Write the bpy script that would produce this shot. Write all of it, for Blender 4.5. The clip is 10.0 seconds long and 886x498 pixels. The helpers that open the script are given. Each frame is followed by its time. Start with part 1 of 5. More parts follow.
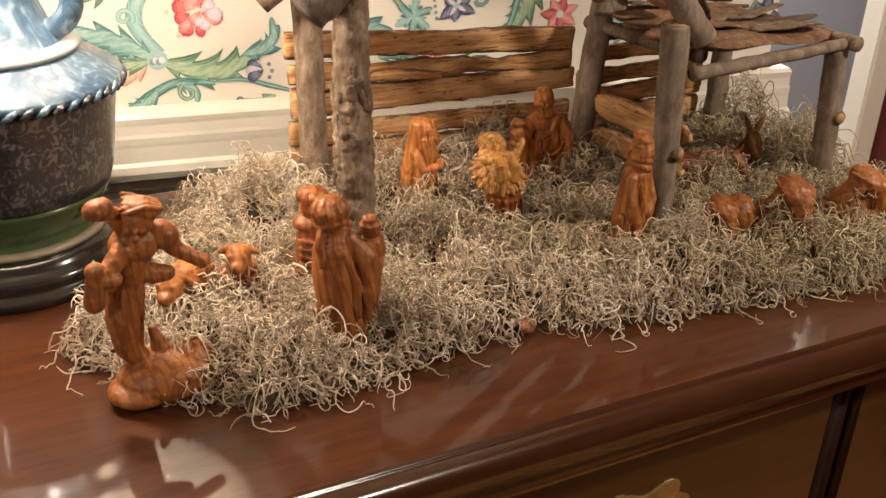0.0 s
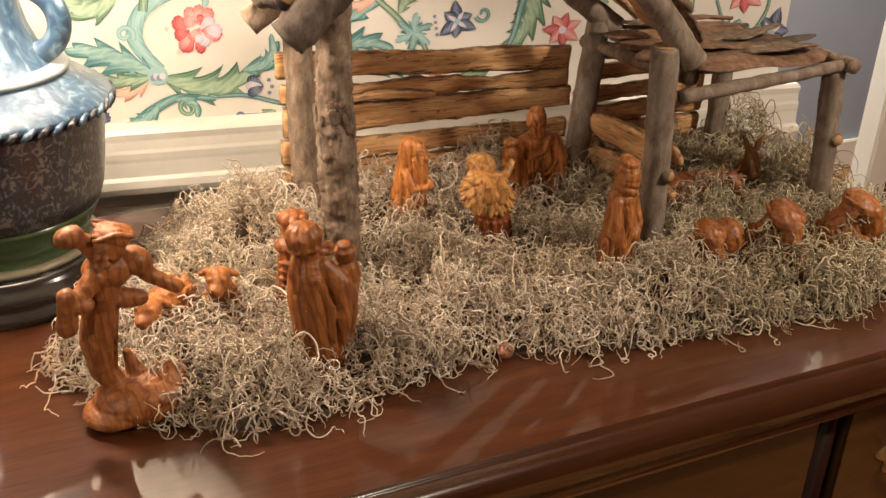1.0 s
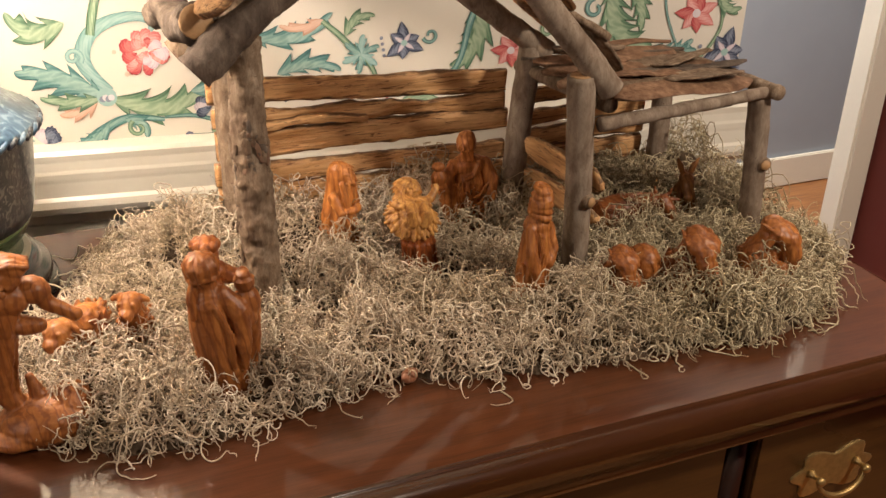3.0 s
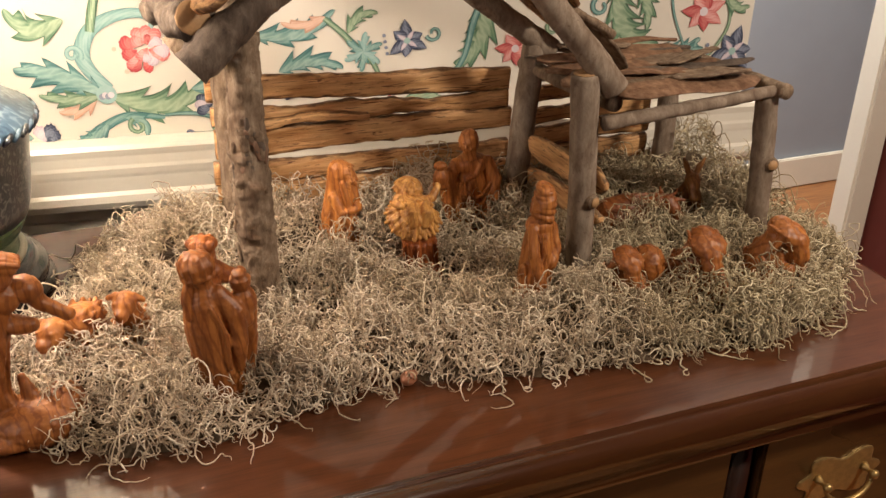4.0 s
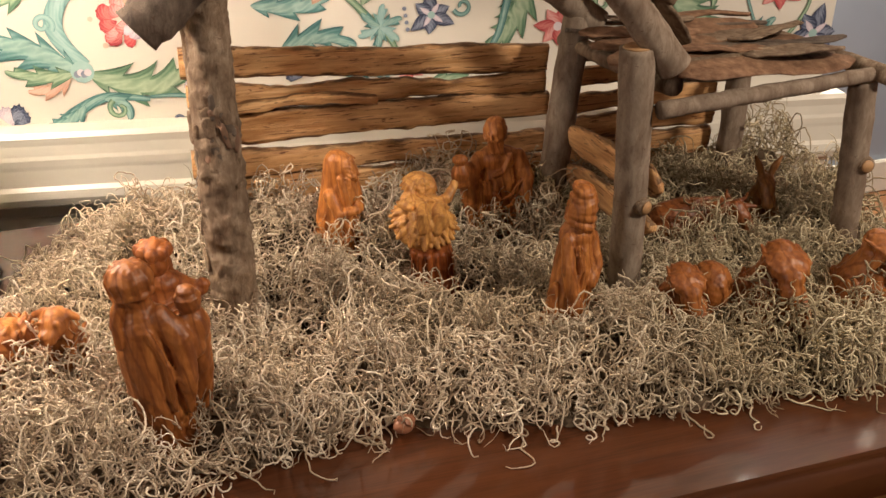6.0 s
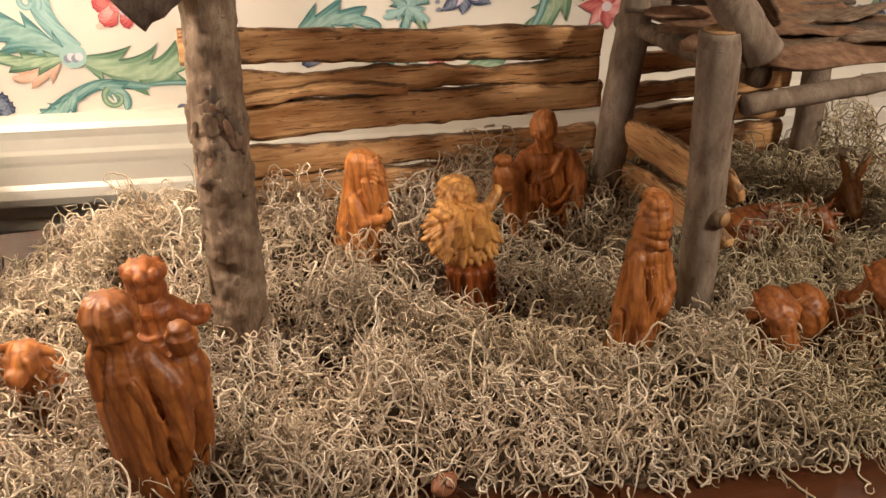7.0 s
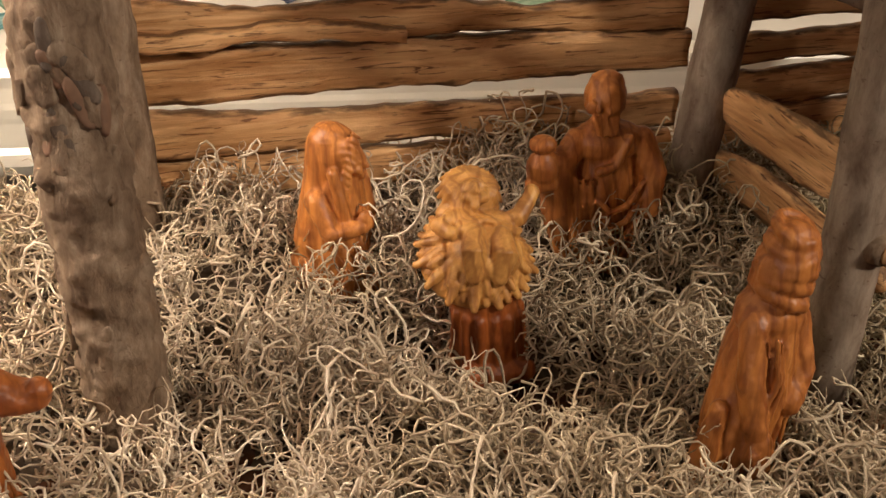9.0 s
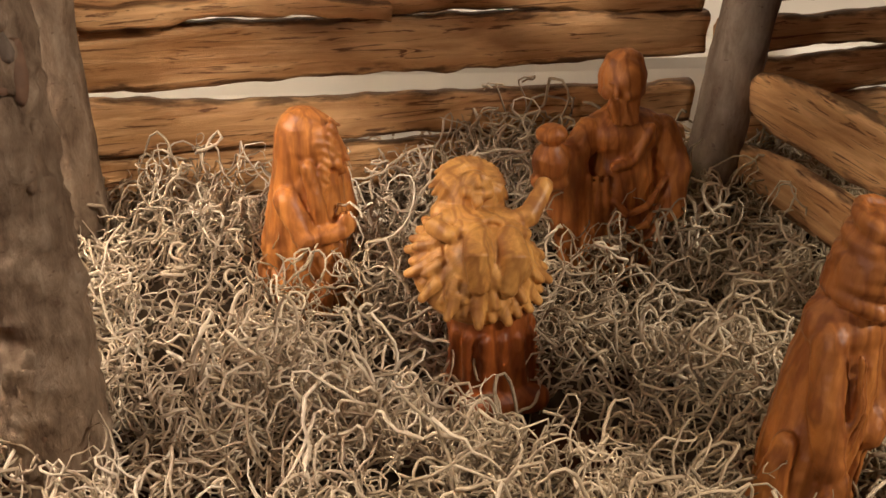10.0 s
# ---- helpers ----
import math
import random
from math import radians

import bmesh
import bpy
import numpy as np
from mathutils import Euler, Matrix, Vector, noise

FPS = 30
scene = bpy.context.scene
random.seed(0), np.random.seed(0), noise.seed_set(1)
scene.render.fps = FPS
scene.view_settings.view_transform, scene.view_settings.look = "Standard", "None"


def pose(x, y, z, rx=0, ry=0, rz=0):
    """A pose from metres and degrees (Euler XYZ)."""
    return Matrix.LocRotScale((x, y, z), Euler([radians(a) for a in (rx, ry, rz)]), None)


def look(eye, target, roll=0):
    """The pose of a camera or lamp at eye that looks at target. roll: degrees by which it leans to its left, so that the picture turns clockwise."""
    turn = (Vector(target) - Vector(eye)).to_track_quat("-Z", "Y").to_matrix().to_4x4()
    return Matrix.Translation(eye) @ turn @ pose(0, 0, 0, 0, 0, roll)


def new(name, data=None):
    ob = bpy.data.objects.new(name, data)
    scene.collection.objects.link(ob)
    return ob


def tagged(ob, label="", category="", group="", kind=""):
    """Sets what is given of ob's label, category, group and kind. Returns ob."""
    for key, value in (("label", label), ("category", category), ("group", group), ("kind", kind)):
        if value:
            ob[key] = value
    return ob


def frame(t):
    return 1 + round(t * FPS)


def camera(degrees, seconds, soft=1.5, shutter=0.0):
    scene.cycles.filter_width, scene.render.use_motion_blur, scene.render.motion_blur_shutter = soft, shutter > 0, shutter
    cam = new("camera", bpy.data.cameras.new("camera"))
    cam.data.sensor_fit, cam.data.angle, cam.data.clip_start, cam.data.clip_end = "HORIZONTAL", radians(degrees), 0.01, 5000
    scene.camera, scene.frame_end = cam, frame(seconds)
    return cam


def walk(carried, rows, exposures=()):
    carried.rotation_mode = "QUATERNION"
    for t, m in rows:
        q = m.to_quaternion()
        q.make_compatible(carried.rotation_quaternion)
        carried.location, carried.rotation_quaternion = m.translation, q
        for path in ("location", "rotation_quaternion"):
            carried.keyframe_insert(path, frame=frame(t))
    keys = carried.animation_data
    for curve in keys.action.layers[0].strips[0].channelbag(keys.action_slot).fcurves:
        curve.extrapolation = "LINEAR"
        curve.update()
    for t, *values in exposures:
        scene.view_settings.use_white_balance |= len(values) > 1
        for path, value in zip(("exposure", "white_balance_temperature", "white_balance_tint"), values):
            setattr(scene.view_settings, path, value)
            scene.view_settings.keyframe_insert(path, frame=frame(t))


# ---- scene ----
cam = camera(47.6, 10.0)
# seconds, place in metres, turn in degrees
ROWS = [
    (0.0, -0.3812, -0.5820, 1.4168, 63.67, -2.30, -27.06),
    (0.5, -0.3508, -0.5936, 1.4249, 63.62, -2.09, -25.69),
    (1.0, -0.3273, -0.5989, 1.4445, 63.45, -1.98, -24.90),
    (1.5, -0.3167, -0.6078, 1.4396, 63.49, -1.97, -24.38),
    (2.0, -0.2932, -0.6234, 1.4580, 63.36, -1.87, -24.03),
    (2.5, -0.2593, -0.6440, 1.4758, 63.29, -1.73, -23.66),
    (3.0, -0.2171, -0.6575, 1.4871, 63.24, -1.59, -23.20),
    (4.5, -0.1929, -0.6204, 1.4600, 63.29, -1.57, -22.18),
    (5.0, -0.1587, -0.5725, 1.4297, 63.33, -1.46, -21.19),
    (5.5, -0.1179, -0.5303, 1.4109, 63.37, -1.42, -20.12),
    (7.0, -0.0710, -0.3468, 1.3569, 62.20, -1.32, -18.65),
    (7.5, -0.0487, -0.2592, 1.3247, 61.86, -1.52, -18.05),
    (8.0, -0.0190, -0.1897, 1.2923, 61.61, -1.87, -17.46),
    (8.5, 0.0271, -0.1418, 1.2793, 60.05, -1.23, -15.59),
    (9.0, 0.0420, -0.0922, 1.2619, 59.30, -1.65, -15.41),
    (9.5, 0.0448, -0.0602, 1.2106, 61.81, -2.47, -17.08),
    (10.0, 0.0482, -0.0210, 1.2074, 60.99, -2.25, -17.34),
]
walk(cam, [(t, pose(x, y, z, rx, ry, rz)) for t, x, y, z, rx, ry, rz in ROWS])

# ---------------------------------------------------------------- light
world = bpy.data.worlds.new("world")
scene.world = world
world.use_nodes = True
world.node_tree.nodes["Background"].inputs[0].default_value = (1.0, 0.82, 0.62, 1)
world.node_tree.nodes["Background"].inputs[1].default_value = 0.012
scene.view_settings.exposure = 0.0


def lamp(name, kind, power, colour, m, size=0.1):
    data = bpy.data.lights.new(name, kind)
    data.energy, data.color = power, colour
    if kind == "AREA":
        data.shape, data.size = "DISK", size
    else:
        data.shadow_soft_size = size
    ob = new(name, data)
    ob.matrix_world = m
    return ob


lamp("table_lamp_bulb", "POINT", 14.5, (1.0, 0.84, 0.70), pose(-0.335, 0.385, 1.42), 0.022)
# Unseen fill from the front left, added to lift boards and figures.
lamp("front_left_fill", "POINT", 14.0, (1.0, 0.84, 0.71), pose(-1.08, -0.44, 1.50), 0.03)
# Area light with no visible source, added to brighten the wall's right end.
lamp("front_right_fill", "AREA", 21.0, (1.0, 0.86, 0.70), look((1.10, -0.70, 2.05), (0.50, 0.6, 1.05)), 0.16)
# Added out-of-view light that brightens the hall's blue wall and the casing.
lamp("hall_fill", "AREA", 100.0, (1.0, 0.87, 0.74), look((1.35, 1.5, 2.45), (1.4, 1.4, 0.0)), 0.6)


# ---------------------------------------------------------------- materials
class Mat:
    """A small node builder."""

    def __init__(self, name, rough=0.5, metal=0.0, coat=0.0, spec=0.5):
        self.m = bpy.data.materials.new(name)
        self.m.use_nodes = True
        self.t = self.m.node_tree
        self.b = self.t.nodes["Principled BSDF"]
        self.b.inputs["Roughness"].default_value = rough
        self.b.inputs["Metallic"].default_value = metal
        self.b.inputs["Coat Weight"].default_value = coat
        self.b.inputs["Coat Roughness"].default_value = 0.12
        self.b.inputs["Specular IOR Level"].default_value = spec

    def n(self, kind, **kw):
        node = self.t.nodes.new(kind)
        for k, v in kw.items():
            node.inputs[k.replace("_", " ")].default_value = v
        return node

    def l(self, a, b):
        self.t.links.new(a, b)

    def coords(self, which="Object", scale=(1, 1, 1), rot=(0, 0, 0)):
        c = self.t.nodes.new("ShaderNodeTexCoord")
        mp = self.t.nodes.new("ShaderNodeMapping")
        mp.inputs["Scale"].default_value = scale
        mp.inputs["Rotation"].default_value = rot
        self.l(c.outputs[which], mp.inputs["Vector"])
        return mp.outputs["Vector"]

    def noise(self, vec, scale, detail=4.0, rough=0.55, dist=0.0):
        nd = self.n("ShaderNodeTexNoise", Scale=scale, Detail=detail, Roughness=rough, Distortion=dist)
        self.l(vec, nd.inputs["Vector"])
        return nd.outputs["Fac"]

    def wave(self, vec, scale, dist, detail=2.0, dscale=1.0, axis="X", rings=False):
        nd = self.n("ShaderNodeTexWave", Scale=scale, Distortion=dist, Detail=detail)
        nd.inputs["Detail Scale"].default_value = dscale
        nd.wave_type = "RINGS" if rings else "BANDS"
        if rings:
            nd.rings_direction = axis
        else:
            nd.bands_direction = axis
        self.l(vec, nd.inputs["Vector"])
        return nd.outputs["Fac"]

    def ramp(self, fac, *stops):
        nd = self.t.nodes.new("ShaderNodeValToRGB")
        e = nd.color_ramp.elements
        while len(e) < len(stops):
            e.new(0.5)
        for el, (p, c) in zip(e, stops):
            el.position = p
            el.color = (*c, 1)
        self.l(fac, nd.inputs["Fac"])
        return nd.outputs["Color"]

    def mix(self, fac, a, b, blend="MIX"):
        nd = self.t.nodes.new("ShaderNodeMix")
        nd.data_type, nd.blend_type = "RGBA", blend
        for val, sock in ((fac, nd.inputs[0]), (a, nd.inputs[6]), (b, nd.inputs[7])):
            if isinstance(val, (int, float)):
                sock.default_value = val
            elif isinstance(val, tuple):
                sock.default_value = (*val, 1)
            else:
                self.l(val, sock)
        return nd.outputs[2]

    def base(self, col):
        if isinstance(col, tuple):
            self.b.inputs["Base Color"].default_value = (*col, 1)
        else:
            self.l(col, self.b.inputs["Base Color"])
        return self

    def rough(self, fac, lo, hi):
        nd = self.n("ShaderNodeMapRange")
        nd.inputs["To Min"].default_value, nd.inputs["To Max"].default_value = lo, hi
        self.l(fac, nd.inputs["Value"])
        self.l(nd.outputs[0], self.b.inputs["Roughness"])
        return self

    def bump(self, fac, strength=0.3, dist=0.001):
        nd = self.n("ShaderNodeBump", Strength=strength, Distance=dist)
        self.l(fac, nd.inputs["Height"])
        self.l(nd.outputs[0], self.b.inputs["Normal"])
        return self

    def island(self):
        return self.t.nodes.new("ShaderNodeNewGeometry").outputs["Random Per Island"]

    def objrand(self):
        return self.t.nodes.new("ShaderNodeObjectInfo").outputs["Random"]


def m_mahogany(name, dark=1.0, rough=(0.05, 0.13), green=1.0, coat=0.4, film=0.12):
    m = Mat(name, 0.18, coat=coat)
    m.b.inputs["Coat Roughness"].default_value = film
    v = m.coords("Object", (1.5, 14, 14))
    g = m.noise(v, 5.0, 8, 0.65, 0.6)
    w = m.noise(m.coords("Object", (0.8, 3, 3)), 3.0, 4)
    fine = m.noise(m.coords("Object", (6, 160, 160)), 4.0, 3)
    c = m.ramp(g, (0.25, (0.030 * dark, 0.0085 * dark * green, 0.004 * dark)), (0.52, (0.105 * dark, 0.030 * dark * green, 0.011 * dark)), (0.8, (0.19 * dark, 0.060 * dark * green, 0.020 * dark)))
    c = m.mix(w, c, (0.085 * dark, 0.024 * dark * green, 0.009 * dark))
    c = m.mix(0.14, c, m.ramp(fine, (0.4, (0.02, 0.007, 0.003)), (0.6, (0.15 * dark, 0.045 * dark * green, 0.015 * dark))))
    m.base(c)
    m.rough(w, *rough)
    if coat > 0.5:
        m.b.inputs["Specular IOR Level"].default_value = 0.12
    m.bump(fine, 0.015, 0.0002)
    return m.m


def m_olive(name, tone=(1, 1, 1)):
    m = Mat(name, 0.45, coat=0.0)
    v = m.coords("Object", (1, 1, 0.16))
    w = m.noise(v, 75.0, 5, 0.6, 1.4)
    k = m.noise(m.coords("Object", (1, 1, 0.45)), 24.0, 5, 0.6, 1.2)
    ring = m.wave(m.coords("Object", (1, 1, 0.2), (0.3, 0.5, 0)), 38.0, 9.0, 3.0, 1.4, "X")
    t = lambda r, g, b: (r * tone[0], g * tone[1], b * tone[2])
    c = m.ramp(w, (0.30, t(0.20, 0.070, 0.020)), (0.5, t(0.38, 0.150, 0.042)), (0.72, t(0.54, 0.245, 0.075)))
    c = m.mix(m.ramp(ring, (0.0, (0.7, 0.7, 0.7)), (0.3, (0, 0, 0))), c, t(0.20, 0.062, 0.016))
    c = m.mix(m.ramp(k, (0.52, (0, 0, 0)), (0.72, (0.6, 0.6, 0.6))), c, t(0.17, 0.050, 0.014))
    m.base(c)
    m.rough(k, 0.38, 0.58)
    m.bump(m.noise(m.coords("Object"), 150.0, 2), 0.25, 0.0006)
    return m.m


def m_bark(name, lo, mid, hi, bump=1.0):
    m = Mat(name, 0.85, spec=0.25)
    v = m.coords("Object", (1, 1, 0.35))
    a = m.noise(v, 95.0, 8, 0.7, 0.3)
    b = m.noise(m.coords("Object", (1, 1, 0.6)), 26.0, 5, 0.6, 0.6)
    c = m.ramp(a, (0.3, lo), (0.52, mid), (0.75, hi))
    c = m.mix(m.ramp(b, (0.45, (0, 0, 0)), (0.7, (0.7, 0.7, 0.7))), c, lo)
    fleck = m.noise(m.coords("Object", (1, 1, 1.6)), 210.0, 2)
    c = m.mix(m.ramp(fleck, (0.66, (0, 0, 0)), (0.72, (0.6, 0.6, 0.6))), c, (0.10, 0.055, 0.035))
    m.base(c)
    m.bump(a, 0.7 * bump, 0.003 * bump)
    return m.m


def m_split(name, tone=1.0, along="x"):
    """Freshly split cedar: honey grain along the board, dark bark along the long edges (UV v)."""
    q = (lambda a, b: (a, b, b)) if along == "x" else (lambda a, b: (b, a, b))
    m = Mat(name, 0.5, spec=0.35)
    uv = m.t.nodes.new("ShaderNodeUVMap")
    sep = m.t.nodes.new("ShaderNodeSeparateXYZ")
    m.l(uv.outputs[0], sep.inputs[0])
    v = m.coords("Object", q(2.4, 36))
    g = m.noise(v, 3.0, 8, 0.65, 1.2)
    big = m.noise(m.coords("Object", q(5, 22)), 3.0, 4, 0.5, 0.8)
    crack = m.noise(m.coords("Object", q(3.5, 60)), 3.0, 5, 0.6, 2.2)
    k = lambda r, g_, b: (r * tone, g_ * tone, b * tone)
    c = m.ramp(g, (0.24, k(0.20, 0.085, 0.028)), (0.42, k(0.42, 0.225, 0.092)), (0.66, k(0.60, 0.375, 0.185)))
    c = m.mix(m.ramp(big, (0.42, (0, 0, 0)), (0.70, (0.55, 0.55, 0.55))), c, k(0.22, 0.085, 0.026))
    c = m.mix(m.ramp(crack, (0.57, (0, 0, 0)), (0.63, (0.85, 0.85, 0.85))), c, k(0.085, 0.028, 0.009))
    ab = m.n("ShaderNodeMath")
    ab.operation = "ADD"
    m.l(sep.outputs[1], ab.inputs[0])
    sc = m.n("ShaderNodeMath")
    sc.operation = "MULTIPLY_ADD"
    sc.inputs[1].default_value, sc.inputs[2].default_value = 0.55, -0.275
    m.l(m.noise(m.coords("Object", q(14, 60)), 3.0, 4), sc.inputs[0])
    m.l(sc.outputs[0], ab.inputs[1])
    edge = m.ramp(ab.outputs[0], (0.0, (0.8, 0.8, 0.8)), (0.05, (0.75, 0.75, 0.75)), (0.13, (0, 0, 0)), (0.90, (0, 0, 0)), (1.02, (0.75, 0.75, 0.75)))
    c = m.mix(edge, c, (0.045, 0.016, 0.007))
    m.base(c)
    m.rough(g, 0.38, 0.65)
    m.bump(g, 0.8, 0.0022)
    return m.m


def m_plain(name, col, rough=0.5, bump=0.1, bscale=200.0, var=0.12, metal=0.0, coat=0.0):
    m = Mat(name, rough, metal, coat)
    a = m.noise(m.coords("Object"), 6.0, 5)
    f = m.noise(m.coords("Object"), bscale, 3)
    lo = tuple(c * (1 - var) for c in col)
    hi = tuple(min(1, c * (1 + var)) for c in col)
    m.base(m.mix(0.3, m.ramp(a, (0.3, lo), (0.7, hi)), m.ramp(f, (0.35, lo), (0.65, hi))))
    m.bump(f, bump, 0.0005)
    return m.m


MAHOGANY = m_mahogany("mahogany", 0.82, (0.34, 0.5), 1.05, 1.0, 0.05)
# Front-facing wood: the weaker light there is painted in, darker and less red.
MAHOGANY_SHADED = m_mahogany("mahogany_shaded", 0.62, (0.22, 0.36), 1.45)
# Further darkened copies of the same mahogany for edge, stiles and carcass.
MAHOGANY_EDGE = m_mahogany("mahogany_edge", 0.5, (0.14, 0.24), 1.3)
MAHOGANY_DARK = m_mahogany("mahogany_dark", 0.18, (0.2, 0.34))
OLIVE = m_olive("olive_wood", (1.0, 0.88, 0.68))
OLIVE_HONEY = m_olive("olive_wood_honey", (1.3, 1.2, 0.95))
OLIVE_BROWN = m_olive("olive_wood_brown", (0.80, 0.66, 0.50))
OLIVE_PALE = m_olive("olive_wood_pale", (1.4, 1.7, 1.6))
OLIVE_RED = m_olive("olive_wood_red", (0.82, 0.62, 0.46))
BARK = m_bark("bark", (0.085, 0.050, 0.030), (0.26, 0.185, 0.125), (0.46, 0.365, 0.27), 1.3)
RUST = m_bark("bark_inner", (0.10, 0.050, 0.028), (0.25, 0.140, 0.082), (0.40, 0.255, 0.16))
BARK_SMOOTH = m_bark("bark_smooth", (0.13, 0.085, 0.058), (0.27, 0.208, 0.155), (0.40, 0.325, 0.255), 0.5)
BARK_DARK = m_bark("bark_dark", (0.05, 0.035, 0.027), (0.14, 0.105, 0.08), (0.24, 0.19, 0.15))
SPLIT = m_split("split_cedar", 1.4)
SPLIT_DEEP = m_split("split_cedar_across", 1.4, "y")
CUT = m_plain("cut_wood", (0.42, 0.24, 0.11), 0.6, 0.3, 300, 0.25)
WALLPAPER = m_plain("wallpaper_ground", (0.74, 0.70, 0.62), 0.6, 0.06, 500, 0.02)
CREAM = m_plain("cream_gloss_paint", (0.78, 0.745, 0.65), 0.28, 0.03, 120, 0.03)
BLUE = m_plain("blue_wall_paint", (0.30, 0.345, 0.41), 0.6, 0.06, 400, 0.04)
RED = m_plain("dark_red_wall_paint", (0.13, 0.016, 0.012), 0.55, 0.06, 400, 0.08)
BRASS = m_plain("aged_brass", (0.50, 0.33, 0.13), 0.42, 0.25, 160, 0.35, metal=0.75)
CEILING = m_plain("ceiling_paint", (0.78, 0.74, 0.67), 0.7, 0.05, 300, 0.02)
NUT = m_plain("nut_shell", (0.30, 0.12, 0.06), 0.5, 0.6, 400, 0.35)


def m_floor():
    m = Mat("oak_floor", 0.3)
    g = m.noise(m.coords("Object", (2, 25, 25)), 3.0, 6, 0.6, 0.5)
    m.base(m.ramp(g, (0.3, (0.17, 0.065, 0.022)), (0.7, (0.36, 0.165, 0.06))))
    m.bump(g, 0.1, 0.0005)
    return m.m


def m_moss():
    m = Mat("bleached_moss", 0.75, spec=0.25)
    r = m.island()
    pos = m.t.nodes.new("ShaderNodeTexCoord")
    patch = m.noise(pos.outputs["Object"], 7.0, 3)
    c = m.ramp(r, (0.0, (0.30, 0.205, 0.13)), (0.30, (0.52, 0.40, 0.28)), (0.70, (0.70, 0.57, 0.43)), (1.0, (0.88, 0.77, 0.63)))
    g = m.ramp(r, (0.0, (0.13, 0.09, 0.048)), (0.5, (0.39, 0.285, 0.165)), (1.0, (0.68, 0.53, 0.34)))
    c = m.mix(m.ramp(patch, (0.50, (0, 0, 0)), (0.66, (0.75, 0.75, 0.75))), c, g)
    # Moss turns darker and more olive towards the right end.
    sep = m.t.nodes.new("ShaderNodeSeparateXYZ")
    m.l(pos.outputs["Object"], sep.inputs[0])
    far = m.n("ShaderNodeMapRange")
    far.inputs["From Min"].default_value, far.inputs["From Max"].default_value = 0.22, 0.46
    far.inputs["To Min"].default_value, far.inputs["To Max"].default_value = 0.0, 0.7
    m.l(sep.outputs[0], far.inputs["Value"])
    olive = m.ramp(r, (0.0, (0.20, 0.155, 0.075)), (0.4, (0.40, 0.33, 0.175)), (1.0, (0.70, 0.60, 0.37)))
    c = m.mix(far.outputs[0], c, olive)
    f = m.noise(pos.outputs["Object"], 420.0, 3)
    c = m.mix(0.22, c, m.ramp(f, (0.35, (0.26, 0.21, 0.14)), (0.65, (0.70, 0.63, 0.51))))
    m.base(c)
    m.b.inputs["Subsurface Weight"].default_value = 0.0
    m.bump(f, 0.4, 0.0006)
    return m.m


FLOOR, MOSS = m_floor(), m_moss()
GAP_SHADE = m_plain("moss_gap_shade", (0.095, 0.062, 0.036), 0.9, 1.0, 130, 0.5)


# ---------------------------------------------------------------- mesh helpers
def finish(name, verts, faces, mat, parent=None, label="", smooth=True, uvs=None):
    me = bpy.data.meshes.new(name)
    me.from_pydata([tuple(v) for v in verts], [], [tuple(f) for f in faces])
    me.materials.append(mat)
    if smooth:
        me.polygons.foreach_set("use_smooth", [True] * len(me.polygons))
    if uvs is not None:
        lay = me.uv_layers.new(name="UVMap")
        idx = np.empty(len(me.loops), dtype=np.int32)
        me.loops.foreach_get("vertex_index", idx)
        lay.data.foreach_set("uv", np.asarray(uvs, dtype=np.float32)[idx].ravel())
    me.update()
    ob = new(name, me)
    if parent:
        ob.parent = parent
    if label:
        ob["label"] = label
    return ob


def part(name, bm, mat, parent=None, label="", smooth=False):
    me = bpy.data.meshes.new(name)
    bm.normal_update()
    bm.to_mesh(me)
    bm.free()
    me.materials.append(mat)
    if smooth:
        me.polygons.foreach_set("use_smooth", [True] * len(me.polygons))
    ob = new(name, me)
    if parent:
        ob.parent = parent
    if label:
        ob["label"] = label
    return ob


def box(x0, x1, y0, y1, z0, z1, bevel=0.0, m=None):
    bm = bmesh.new()
    bmesh.ops.create_cube(bm, size=1, matrix=Matrix.Translation(((x0 + x1) / 2, (y0 + y1) / 2, (z0 + z1) / 2)) @ Matrix.Diagonal((x1 - x0, y1 - y0, z1 - z0, 1)))
    if bevel:
        bmesh.ops.bevel(bm, geom=bm.edges[:], offset=bevel, segments=2, affect="EDGES")
    if m:
        bm.transform(m)
    return bm


def thing(name, label, category, place=(0, 0, 0), group=""):
    ob = new(name)
    ob.location = place
    return tagged(ob, label, category, group)


def rings(loops, closed=False, caps=True):
    """Verts and faces of a skin over loops of equal length."""
    n = len(loops[0])
    verts = [p for lp in loops for p in lp]
    faces = []
    for i in range(len(loops) - 1):
        for j in range(n):
            k = (j + 1) % n
            faces.append((i * n + j, i * n + k, (i + 1) * n + k, (i + 1) * n + j))
    if caps:
        faces.append(tuple(range(n - 1, -1, -1)))
        faces.append(tuple((len(loops) - 1) * n + j for j in range(n)))
    return verts, faces


